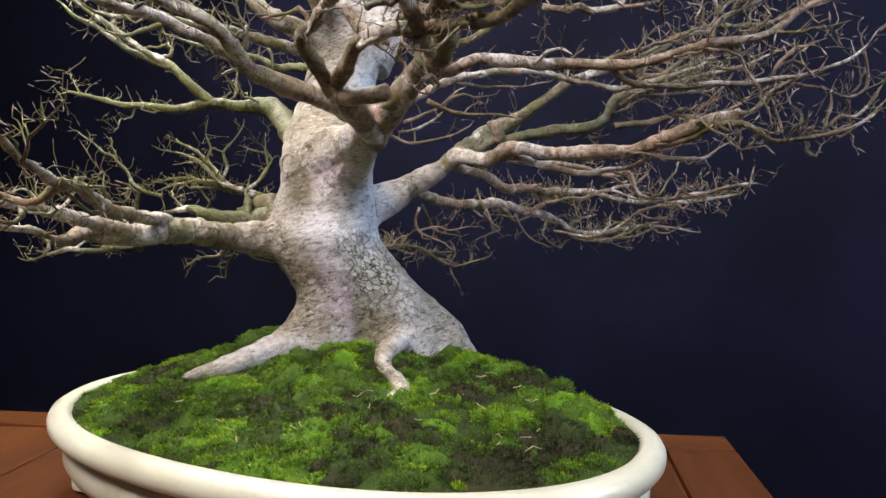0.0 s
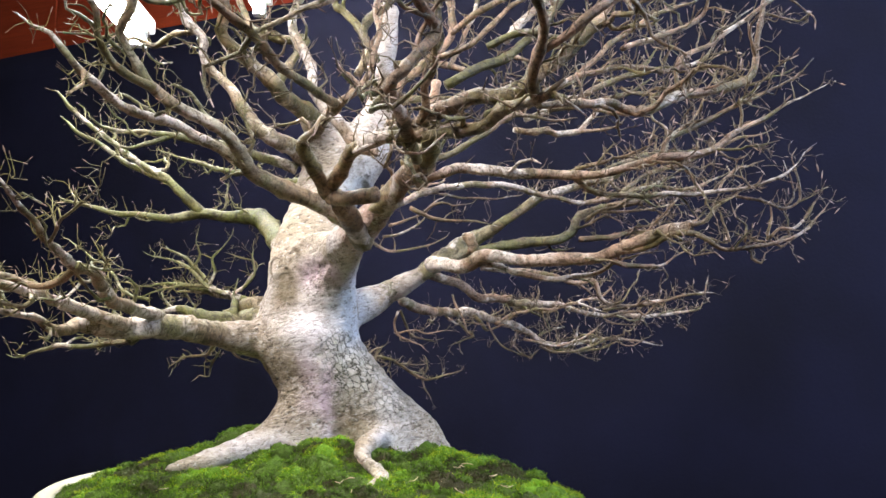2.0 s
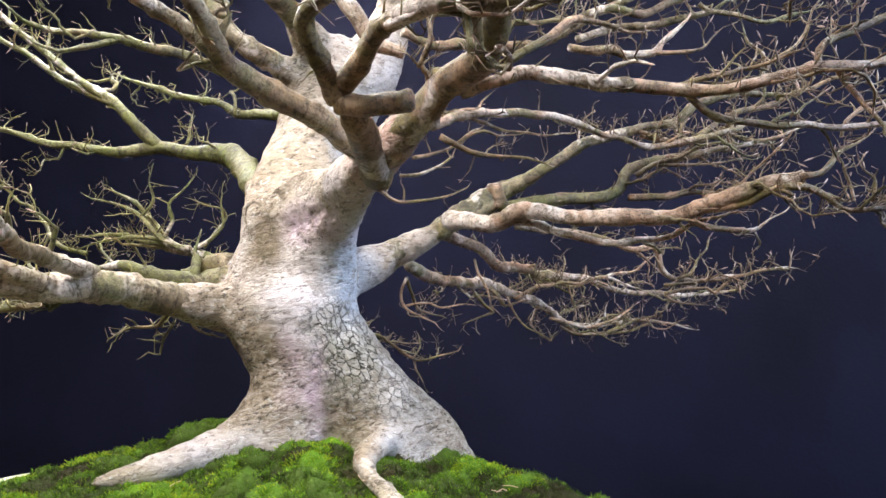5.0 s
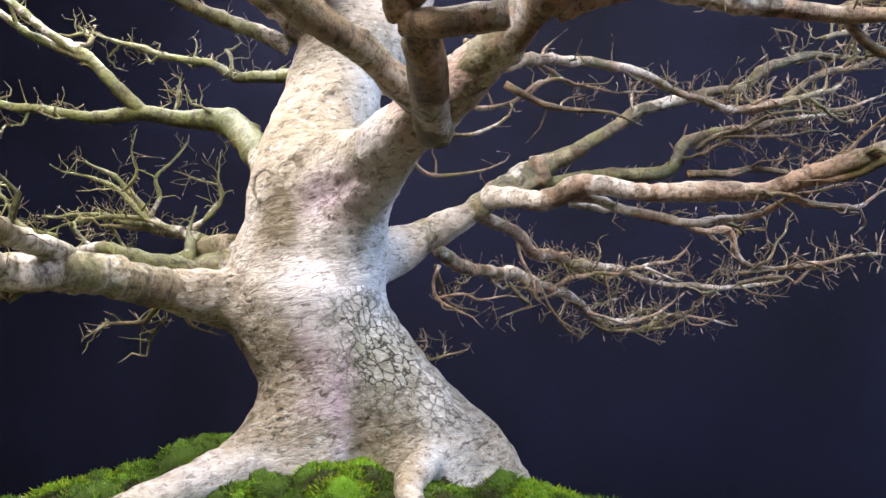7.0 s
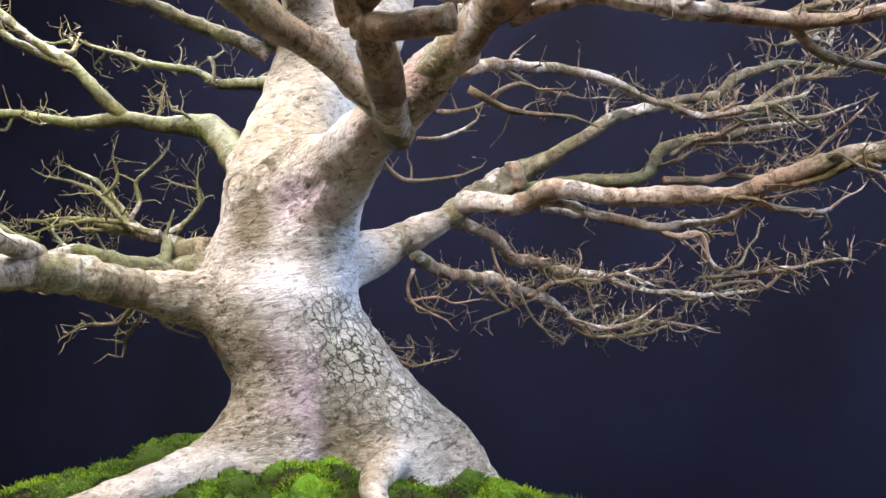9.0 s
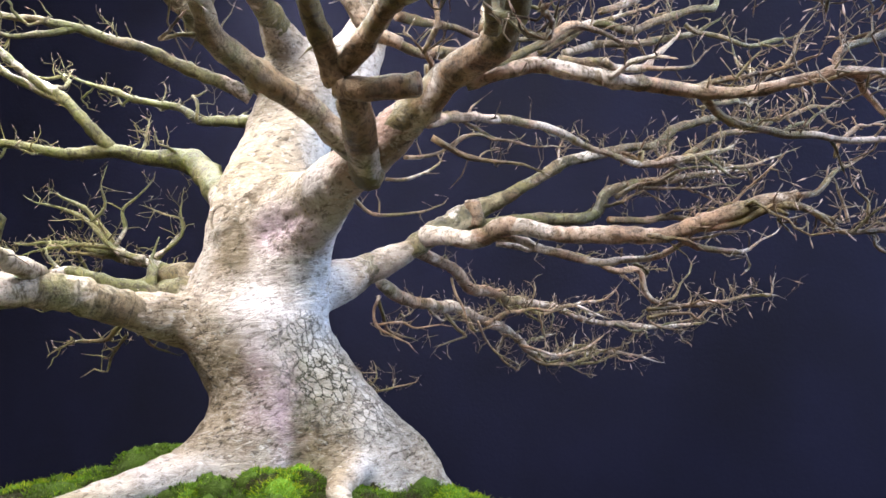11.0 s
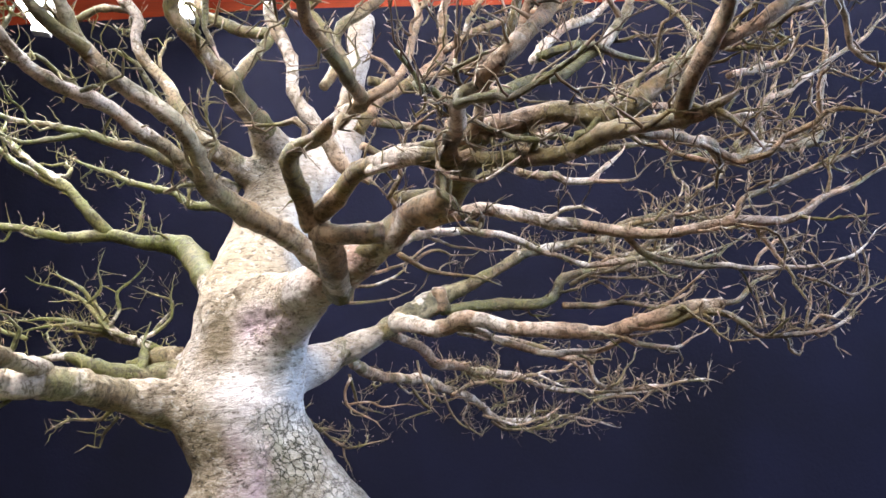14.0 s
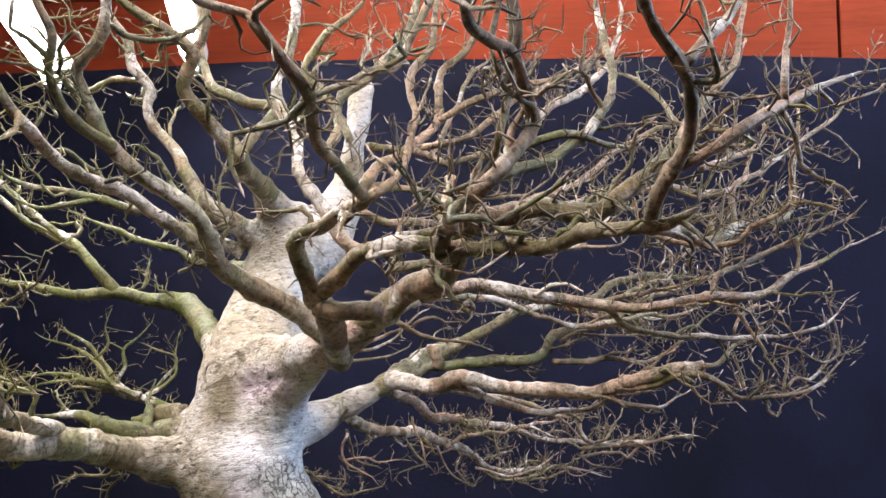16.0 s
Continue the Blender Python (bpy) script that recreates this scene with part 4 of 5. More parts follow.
limb("wavy_limb", [(-0.147, 0.940, 1.506, 0.0161), (-0.184, 0.895, 1.514, 0.0110), (-0.215, 0.885, 1.532, 0.0090), (-0.234, 0.887, 1.559, 0.0079), (-0.247, 0.887, 1.578, 0.0067), (-0.270, 0.886, 1.603, 0.0061), (-0.280, 0.880, 1.621, 0.0055), (-0.278, 0.870, 1.637, 0.0054), (-0.298, 0.860, 1.655, 0.0054), (-0.305, 0.850, 1.675, 0.0048), (-0.325, 0.840, 1.699, 0.0038), (-0.343, 0.830, 1.736, 0.0029)])
limb("wavy_fork", [(-0.287, 0.870, 1.646, 0.0042), (-0.320, 0.880, 1.647, 0.0039), (-0.346, 0.890, 1.635, 0.0037), (-0.377, 0.900, 1.648, 0.0025), (-0.407, 0.910, 1.641, 0.0012)])
limb("upright_limb", [(-0.131, 0.940, 1.535, 0.0169), (-0.145, 0.900, 1.547, 0.0137), (-0.161, 0.820, 1.540, 0.0102), (-0.168, 0.790, 1.543, 0.0092), (-0.183, 0.780, 1.557, 0.0086), (-0.193, 0.770, 1.563, 0.0074), (-0.211, 0.750, 1.574, 0.0067), (-0.222, 0.740, 1.587, 0.0061), (-0.216, 0.720, 1.605, 0.0060), (-0.220, 0.710, 1.610, 0.0059), (-0.244, 0.700, 1.619, 0.0049), (-0.269, 0.690, 1.627, 0.0038), (-0.289, 0.680, 1.638, 0.0028)])
limb("upright_fork", [(-0.217, 0.720, 1.610, 0.0050), (-0.207, 0.710, 1.624, 0.0040), (-0.209, 0.700, 1.646, 0.0037), (-0.219, 0.690, 1.677, 0.0030)])
limb("upright_side", [(-0.169, 0.790, 1.545, 0.0065), (-0.161, 0.800, 1.571, 0.0056), (-0.149, 0.810, 1.596, 0.0051), (-0.146, 0.820, 1.617, 0.0058), (-0.178, 0.830, 1.621, 0.0059), (-0.209, 0.840, 1.634, 0.0053), (-0.227, 0.850, 1.669, 0.0045), (-0.236, 0.860, 1.715, 0.0040), (-0.251, 0.870, 1.776, 0.0032)])
limb("pale_riser", [(-0.046, 0.660, 1.428, 0.0049), (-0.067, 0.660, 1.436, 0.0058), (-0.088, 0.660, 1.460, 0.0058), (-0.108, 0.660, 1.486, 0.0054), (-0.115, 0.670, 1.523, 0.0056), (-0.130, 0.680, 1.551, 0.0052), (-0.138, 0.690, 1.581, 0.0049), (-0.129, 0.700, 1.628, 0.0050), (-0.132, 0.700, 1.668, 0.0046), (-0.133, 0.700, 1.703, 0.0036)])
limb("hook_limb", [(-0.085, 0.600, 1.373, 0.0074), (-0.095, 0.585, 1.386, 0.0064), (-0.103, 0.565, 1.404, 0.0059), (-0.092, 0.540, 1.407, 0.0049), (-0.080, 0.510, 1.410, 0.0043), (-0.070, 0.480, 1.410, 0.0038), (-0.055, 0.480, 1.422, 0.0029), (-0.047, 0.490, 1.440, 0.0026), (-0.039, 0.510, 1.477, 0.0025), (-0.043, 0.520, 1.497, 0.0025), (-0.044, 0.530, 1.519, 0.0026), (-0.032, 0.540, 1.543, 0.0025), (-0.027, 0.550, 1.582, 0.0024), (-0.024, 0.560, 1.627, 0.0019)])
limb("arch_limb", [(-0.069, 0.475, 1.409, 0.0040), (-0.086, 0.430, 1.405, 0.0036), (-0.098, 0.400, 1.406, 0.0030), (-0.103, 0.370, 1.405, 0.0028), (-0.103, 0.345, 1.402, 0.0028), (-0.113, 0.330, 1.404, 0.0024), (-0.124, 0.320, 1.411, 0.0021), (-0.128, 0.320, 1.415, 0.0018), (-0.140, 0.310, 1.411, 0.0017), (-0.150, 0.300, 1.411, 0.0011)])
limb("arch_fork", [(-0.103, 0.350, 1.402, 0.0017), (-0.092, 0.360, 1.414, 0.0017), (-0.080, 0.380, 1.432, 0.0017), (-0.065, 0.400, 1.449, 0.0021), (-0.060, 0.400, 1.463, 0.0019), (-0.054, 0.400, 1.483, 0.0019), (-0.051, 0.400, 1.504, 0.0017)])
limb("pink_riser", [(-0.042, 0.530, 1.405, 0.0039), (-0.027, 0.520, 1.406, 0.0038), (-0.008, 0.510, 1.408, 0.0038), (-0.002, 0.500, 1.418, 0.0034), (-0.004, 0.490, 1.427, 0.0030), (0.002, 0.480, 1.438, 0.0026), (0.002, 0.460, 1.454, 0.0025), (0.003, 0.450, 1.477, 0.0024), (-0.002, 0.430, 1.490, 0.0021), (-0.007, 0.420, 1.504, 0.0019), (-0.013, 0.410, 1.523, 0.0015)])
limb("big_riser", [(-0.009, 0.560, 1.393, 0.0056), (-0.019, 0.500, 1.400, 0.0050), (-0.025, 0.440, 1.397, 0.0043), (-0.029, 0.380, 1.385, 0.0037), (-0.021, 0.375, 1.394, 0.0037), (-0.007, 0.385, 1.414, 0.0038), (0.001, 0.395, 1.429, 0.0040), (-0.009, 0.380, 1.435, 0.0033), (-0.019, 0.360, 1.441, 0.0027), (-0.033, 0.345, 1.436, 0.0028), (-0.045, 0.335, 1.437, 0.0027), (-0.049, 0.325, 1.442, 0.0022), (-0.051, 0.315, 1.452, 0.0017)])
limb("big_riser_fork", [(-0.018, 0.365, 1.441, 0.0027), (-0.020, 0.355, 1.451, 0.0024), (-0.025, 0.350, 1.464, 0.0022), (-0.028, 0.345, 1.479, 0.0017)])
limb("cut_stub", [(-0.007, 0.585, 1.405, 0.0047), (-0.002, 0.600, 1.426, 0.0049), (0.002, 0.620, 1.459, 0.0047), (0.009, 0.630, 1.488, 0.0044)])
limb("back_rise", [(-0.047, 0.890, 1.555, 0.0076), (-0.030, 0.880, 1.587, 0.0070), (-0.009, 0.880, 1.604, 0.0064), (0.018, 0.880, 1.633, 0.0058), (0.036, 0.880, 1.657, 0.0052), (0.034, 0.880, 1.690, 0.0050), (0.039, 0.880, 1.728, 0.0044), (0.067, 0.880, 1.759, 0.0041), (0.078, 0.880, 1.813, 0.0028)])
limb("back_side", [(-0.039, 0.920, 1.631, 0.0060), (-0.004, 0.930, 1.636, 0.0051), (0.039, 0.940, 1.639, 0.0045), (0.070, 0.950, 1.637, 0.0042), (0.115, 0.960, 1.662, 0.0033), (0.163, 0.970, 1.659, 0.0018)])
limb("back_fan", [(0.007, 0.800, 1.586, 0.0041), (0.047, 0.780, 1.594, 0.0037), (0.075, 0.780, 1.620, 0.0035), (0.093, 0.780, 1.637, 0.0032), (0.129, 0.780, 1.666, 0.0027), (0.173, 0.780, 1.698, 0.0015)])
limb("back_fan_top", [(0.033, 0.860, 1.648, 0.0045), (0.076, 0.840, 1.673, 0.0041), (0.118, 0.830, 1.694, 0.0035), (0.158, 0.820, 1.703, 0.0029), (0.202, 0.820, 1.740, 0.0016)])
limb("mossy_riser", [(0.014, 0.560, 1.458, 0.0047), (0.040, 0.560, 1.474, 0.0044), (0.074, 0.565, 1.493, 0.0041), (0.102, 0.570, 1.522, 0.0038), (0.119, 0.580, 1.555, 0.0037), (0.128, 0.600, 1.597, 0.0035), (0.127, 0.620, 1.644, 0.0031), (0.124, 0.630, 1.686, 0.0025)])
limb("mossy_side", [(0.050, 0.570, 1.498, 0.0033), (0.070, 0.565, 1.506, 0.0033), (0.091, 0.565, 1.509, 0.0031), (0.118, 0.570, 1.509, 0.0021)])
limb("pale_back", [(0.080, 0.680, 1.556, 0.0045), (0.116, 0.720, 1.611, 0.0046), (0.156, 0.750, 1.649, 0.0043), (0.183, 0.765, 1.680, 0.0036), (0.209, 0.780, 1.725, 0.0028), (0.227, 0.800, 1.792, 0.0023)])
limb("back_right_a", [(-0.044, 0.840, 1.522, 0.0047), (-0.017, 0.860, 1.521, 0.0046), (0.015, 0.870, 1.527, 0.0056), (0.048, 0.880, 1.531, 0.0057), (0.109, 0.890, 1.546, 0.0039), (0.172, 0.900, 1.593, 0.0034), (0.229, 0.900, 1.619, 0.0017)])
limb("back_right_b", [(-0.030, 0.900, 1.574, 0.0052), (-0.000, 0.930, 1.586, 0.0047), (0.030, 0.950, 1.595, 0.0041), (0.069, 0.970, 1.599, 0.0036), (0.116, 0.980, 1.607, 0.0029), (0.182, 1.000, 1.629, 0.0015)])
limb("lower_mid", [(-0.025, 0.700, 1.429, 0.0052), (-0.001, 0.700, 1.434, 0.0048), (0.030, 0.710, 1.446, 0.0039), (0.067, 0.720, 1.474, 0.0036), (0.096, 0.730, 1.495, 0.0032), (0.142, 0.750, 1.498, 0.0016)])
limb("leader", [(-0.104, 0.950, 1.484, 0.0391), (-0.076, 0.960, 1.532, 0.0322), (-0.056, 0.965, 1.583, 0.0227), (-0.053, 0.965, 1.624, 0.0153), (-0.051, 0.965, 1.670, 0.0148), (-0.050, 0.965, 1.717, 0.0158), (-0.041, 0.965, 1.736, 0.0101)])
limb("leader_tip", [(-0.061, 0.900, 1.625, 0.0052), (-0.078, 0.900, 1.662, 0.0052), (-0.073, 0.900, 1.684, 0.0066), (-0.049, 0.900, 1.707, 0.0067), (-0.031, 0.900, 1.733, 0.0061), (-0.013, 0.900, 1.760, 0.0051), (0.001, 0.900, 1.810, 0.0045), (0.003, 0.900, 1.875, 0.0036)])
limb("leader_left", [(-0.088, 0.920, 1.615, 0.0059), (-0.074, 0.930, 1.651, 0.0068), (-0.082, 0.940, 1.680, 0.0062), (-0.107, 0.950, 1.715, 0.0056), (-0.124, 0.950, 1.736, 0.0053), (-0.101, 0.950, 1.788, 0.0050), (-0.063, 0.950, 1.837, 0.0033)])
limb("red_shoot", [(-0.264, 0.480, 1.303, 0.0015), (-0.242, 0.450, 1.314, 0.0013), (-0.215, 0.420, 1.322, 0.0008)])
limb("right_mesh_a", [(0.215, 0.930, 1.465, 0.0034), (0.258, 0.930, 1.460, 0.0031), (0.307, 0.940, 1.477, 0.0028), (0.357, 0.950, 1.474, 0.0025), (0.418, 0.960, 1.497, 0.0011)])
limb("right_mesh_b", [(0.217, 0.970, 1.406, 0.0048), (0.258, 0.980, 1.411, 0.0042), (0.299, 0.990, 1.420, 0.0036), (0.351, 1.000, 1.423, 0.0029), (0.391, 1.000, 1.441, 0.0015)])
limb("right_mesh_c", [(0.205, 0.800, 1.355, 0.0034), (0.229, 0.800, 1.345, 0.0028), (0.266, 0.800, 1.345, 0.0023), (0.290, 0.800, 1.358, 0.0011)])
limb("low_mesh_a", [(0.138, 1.160, 1.307, 0.0036), (0.172, 1.170, 1.329, 0.0032), (0.209, 1.180, 1.326, 0.0029), (0.257, 1.200, 1.341, 0.0025), (0.302, 1.200, 1.332, 0.0013)])
limb("low_mesh_b", [(0.215, 1.240, 1.277, 0.0034), (0.228, 1.240, 1.266, 0.0030), (0.285, 1.250, 1.265, 0.0026), (0.343, 1.260, 1.281, 0.0013)])
limb("low_mesh_c", [(0.079, 1.100, 1.314, 0.0033), (0.095, 1.100, 1.299, 0.0030), (0.103, 1.100, 1.289, 0.0022), (0.126, 1.100, 1.297, 0.0011)])
limb("upper_mesh_a", [(0.233, 0.830, 1.434, 0.0033), (0.271, 0.850, 1.463, 0.0031), (0.335, 0.880, 1.493, 0.0030), (0.407, 0.900, 1.527, 0.0024), (0.459, 0.920, 1.545, 0.0011)])
limb("upper_mesh_b", [(0.124, 0.550, 1.466, 0.0026), (0.176, 0.600, 1.496, 0.0027), (0.234, 0.640, 1.511, 0.0024), (0.274, 0.660, 1.532, 0.0020), (0.305, 0.680, 1.572, 0.0011)])
limb("upper_mesh_c", [(0.148, 0.500, 1.468, 0.0024), (0.188, 0.530, 1.494, 0.0024), (0.231, 0.560, 1.521, 0.0022), (0.251, 0.580, 1.553, 0.0014)])
limb("upper_mesh_d", [(0.140, 0.800, 1.550, 0.0036), (0.191, 0.820, 1.584, 0.0034), (0.242, 0.830, 1.637, 0.0032), (0.303, 0.840, 1.676, 0.0027), (0.340, 0.840, 1.689, 0.0013)])
limb("top_mesh_a", [(0.187, 0.600, 1.552, 0.0025), (0.188, 0.640, 1.597, 0.0025), (0.176, 0.660, 1.622, 0.0021), (0.162, 0.680, 1.636, 0.0013)])
limb("top_mesh_b", [(0.033, 0.900, 1.619, 0.0033), (0.060, 0.920, 1.683, 0.0031), (0.082, 0.940, 1.752, 0.0025), (0.105, 0.950, 1.786, 0.0015)])
limb("rear_stub", [(-0.247, 0.930, 1.293, 0.0075), (-0.228, 0.925, 1.299, 0.0104), (-0.211, 0.915, 1.304, 0.0121), (-0.198, 0.905, 1.304, 0.0114)])
limb("knob", [(0.068, 0.955, 1.384, 0.0118), (0.064, 0.952, 1.396, 0.0105), (0.062, 0.950, 1.406, 0.0085)])
limb("cut_stub_low", [(-0.085, 0.600, 1.370, 0.0077), (-0.069, 0.592, 1.367, 0.0073), (-0.055, 0.588, 1.368, 0.0071), (-0.044, 0.585, 1.370, 0.0076)])
limb("hook_post", [(-0.060, 0.690, 1.348, 0.0134), (-0.066, 0.660, 1.356, 0.0111), (-0.073, 0.620, 1.364, 0.0096), (-0.079, 0.600, 1.371, 0.0085)])
limb("under_spur", [(-0.028, 0.920, 1.300, 0.0017), (-0.033, 0.920, 1.285, 0.0014), (-0.029, 0.920, 1.271, 0.0014), (-0.016, 0.920, 1.263, 0.0012), (0.003, 0.920, 1.258, 0.0007)])
limb("under_spur_low", [(-0.030, 0.920, 1.272, 0.0014), (-0.007, 0.920, 1.276, 0.0012), (0.010, 0.930, 1.271, 0.0010), (0.034, 0.930, 1.276, 0.0007)])
limb("drop_spur", [(0.041, 0.930, 1.324, 0.0015), (0.046, 0.930, 1.309, 0.0015), (0.055, 0.930, 1.295, 0.0012), (0.057, 0.930, 1.285, 0.0010)])
limb("front_spur", [(-0.035, 0.700, 1.366, 0.0017), (-0.020, 0.730, 1.378, 0.0016), (-0.007, 0.740, 1.385, 0.0014), (0.003, 0.750, 1.395, 0.0012), (0.016, 0.760, 1.407, 0.0007)])
limb("under_spray", [(0.008, 0.730, 1.408, 0.0016), (0.030, 0.760, 1.411, 0.0014), (0.049, 0.780, 1.414, 0.0012), (0.080, 0.800, 1.420, 0.0010), (0.110, 0.820, 1.429, 0.0008)])
limb("under_spray_top", [(-0.043, 0.700, 1.406, 0.0019), (-0.023, 0.720, 1.408, 0.0016), (-0.001, 0.750, 1.420, 0.0014), (0.019, 0.770, 1.429, 0.0012), (0.025, 0.780, 1.441, 0.0010)])
limb("twig_behind", [(-0.064, 0.860, 1.383, 0.0018), (-0.049, 0.900, 1.375, 0.0019), (-0.027, 0.920, 1.377, 0.0016), (-0.001, 0.930, 1.385, 0.0013), (0.031, 0.950, 1.400, 0.0007)])
limb("twig_behind_up", [(-0.034, 0.920, 1.377, 0.0013), (-0.034, 0.920, 1.390, 0.0010), (-0.038, 0.920, 1.397, 0.0006)])
limb("rear_loop", [(-0.245, 1.000, 1.331, 0.0016), (-0.237, 1.000, 1.344, 0.0016), (-0.225, 1.000, 1.360, 0.0013), (-0.225, 1.000, 1.368, 0.0013), (-0.231, 1.000, 1.375, 0.0013), (-0.247, 1.000, 1.378, 0.0011), (-0.256, 1.000, 1.382, 0.0008)])
limb("tip_white", [(0.318, 0.740, 1.415, 0.0018), (0.322, 0.740, 1.428, 0.0018), (0.335, 0.740, 1.440, 0.0019), (0.341, 0.740, 1.445, 0.0016), (0.348, 0.740, 1.446, 0.0013), (0.358, 0.740, 1.451, 0.0011)])
limb("tip_loop", [(0.341, 0.740, 1.356, 0.0018), (0.350, 0.740, 1.352, 0.0016), (0.349, 0.740, 1.345, 0.0015), (0.358, 0.740, 1.340, 0.0013), (0.364, 0.740, 1.351, 0.0008)])
limb("tip_a", [(0.327, 0.740, 1.362, 0.0016), (0.325, 0.740, 1.374, 0.0013), (0.321, 0.740, 1.386, 0.0013), (0.320, 0.740, 1.394, 0.0008)])
limb("tip_b", [(0.343, 0.740, 1.362, 0.0018), (0.346, 0.740, 1.376, 0.0016), (0.344, 0.740, 1.382, 0.0013), (0.336, 0.740, 1.388, 0.0010), (0.332, 0.740, 1.395, 0.0008)])
limb("tip_c", [(0.368, 0.740, 1.364, 0.0018), (0.370, 0.740, 1.375, 0.0016), (0.375, 0.740, 1.389, 0.0013), (0.375, 0.740, 1.402, 0.0008)])
limb("tip_d", [(0.371, 0.740, 1.367, 0.0018), (0.383, 0.740, 1.379, 0.0016), (0.398, 0.740, 1.379, 0.0016), (0.411, 0.740, 1.390, 0.0013), (0.419, 0.740, 1.399, 0.0013), (0.421, 0.740, 1.403, 0.0011)])
limb("tip_e", [(0.371, 0.740, 1.365, 0.0013), (0.382, 0.740, 1.358, 0.0013), (0.395, 0.740, 1.366, 0.0011), (0.410, 0.740, 1.376, 0.0008), (0.418, 0.740, 1.384, 0.0005)])
limb("pink_tip_low", [(0.297, 0.650, 1.390, 0.0016), (0.322, 0.650, 1.386, 0.0016), (0.335, 0.650, 1.381, 0.0014), (0.345, 0.650, 1.380, 0.0014), (0.358, 0.650, 1.386, 0.0012), (0.360, 0.650, 1.395, 0.0012), (0.356, 0.650, 1.414, 0.0009), (0.353, 0.650, 1.427, 0.0007)])
limb("pink_tip_fork", [(0.345, 0.650, 1.381, 0.0011), (0.353, 0.650, 1.390, 0.0012), (0.352, 0.650, 1.404, 0.0009), (0.350, 0.650, 1.413, 0.0007)])
limb("low_mesh_d", [(0.116, 1.100, 1.299, 0.0029), (0.146, 1.120, 1.316, 0.0026), (0.182, 1.140, 1.324, 0.0023), (0.209, 1.150, 1.326, 0.0020), (0.224, 1.160, 1.332, 0.0012)])
limb("low_mesh_e", [(0.202, 1.220, 1.272, 0.0025), (0.227, 1.230, 1.262, 0.0025), (0.264, 1.240, 1.264, 0.0021), (0.294, 1.250, 1.274, 0.0021), (0.320, 1.260, 1.285, 0.0017), (0.342, 1.260, 1.292, 0.0013)])
limb("low_mesh_f", [(0.229, 0.900, 1.303, 0.0021), (0.264, 0.900, 1.307, 0.0018), (0.297, 0.900, 1.313, 0.0015), (0.324, 0.900, 1.320, 0.0009)])
limb("low_mesh_g", [(0.229, 0.900, 1.294, 0.0021), (0.251, 0.900, 1.300, 0.0018), (0.274, 0.900, 1.301, 0.0015), (0.281, 0.900, 1.296, 0.0015), (0.294, 0.900, 1.308, 0.0012)])
limb("low_mesh_h", [(0.229, 0.900, 1.294, 0.0012), (0.239, 0.900, 1.287, 0.0012), (0.264, 0.900, 1.286, 0.0006)])
limb("low_mesh_i", [(0.257, 1.200, 1.341, 0.0025), (0.275, 1.200, 1.348, 0.0021), (0.301, 1.200, 1.352, 0.0021), (0.316, 1.200, 1.363, 0.0017)])
limb("low_mesh_j", [(0.342, 1.260, 1.290, 0.0017), (0.356, 1.270, 1.278, 0.0013), (0.374, 1.270, 1.277, 0.0013), (0.393, 1.270, 1.290, 0.0009)])
limb("low_mesh_k", [(0.101, 1.080, 1.300, 0.0018), (0.113, 1.080, 1.277, 0.0014), (0.125, 1.080, 1.264, 0.0014), (0.140, 1.080, 1.258, 0.0011)])
limb("stray_twig", [(-0.090, 1.050, 1.253, 0.0024), (-0.088, 1.300, 1.254, 0.0029), (-0.052, 1.400, 1.255, 0.0032), (-0.031, 1.450, 1.242, 0.0027), (0.013, 1.500, 1.219, 0.0028), (0.036, 1.500, 1.219, 0.0022), (0.093, 1.520, 1.236, 0.0011)])
limb("stray_side", [(-0.089, 1.320, 1.255, 0.0020), (-0.079, 1.360, 1.269, 0.0015), (-0.062, 1.380, 1.277, 0.0010)])
limb("stray_low", [(0.013, 1.500, 1.219, 0.0022), (0.019, 1.500, 1.199, 0.0017), (0.027, 1.500, 1.186, 0.0011)])
limb("stray_up", [(0.011, 1.500, 1.219, 0.0022), (0.024, 1.500, 1.238, 0.0017), (0.022, 1.500, 1.251, 0.0011)])
limb("low_fan", [(-0.229, 0.840, 1.260, 0.0023), (-0.248, 0.870, 1.246, 0.0020), (-0.265, 0.890, 1.241, 0.0017), (-0.286, 0.900, 1.240, 0.0014), (-0.296, 0.900, 1.235, 0.0010)])
limb("low_fan_side", [(-0.224, 0.850, 1.263, 0.0016), (-0.223, 0.880, 1.245, 0.0017), (-0.218, 0.890, 1.238, 0.0014), (-0.205, 0.900, 1.236, 0.0010)])
limb("low_spray", [(-0.235, 0.860, 1.245, 0.0013), (-0.253, 0.900, 1.229, 0.0014), (-0.255, 0.900, 1.217, 0.0010), (-0.266, 0.900, 1.218, 0.0007)])
limb("olive_mid", [(0.102, 0.860, 1.534, 0.0043), (0.129, 0.850, 1.554, 0.0043), (0.155, 0.840, 1.558, 0.0043), (0.183, 0.840, 1.557, 0.0041), (0.216, 0.840, 1.571, 0.0038), (0.248, 0.840, 1.585, 0.0036), (0.270, 0.840, 1.592, 0.0033), (0.275, 0.840, 1.606, 0.0024)])
limb("olive_under", [(0.126, 0.860, 1.536, 0.0041), (0.163, 0.860, 1.551, 0.0041), (0.194, 0.860, 1.556, 0.0039), (0.225, 0.860, 1.563, 0.0039), (0.251, 0.860, 1.571, 0.0033), (0.267, 0.860, 1.578, 0.0024)])
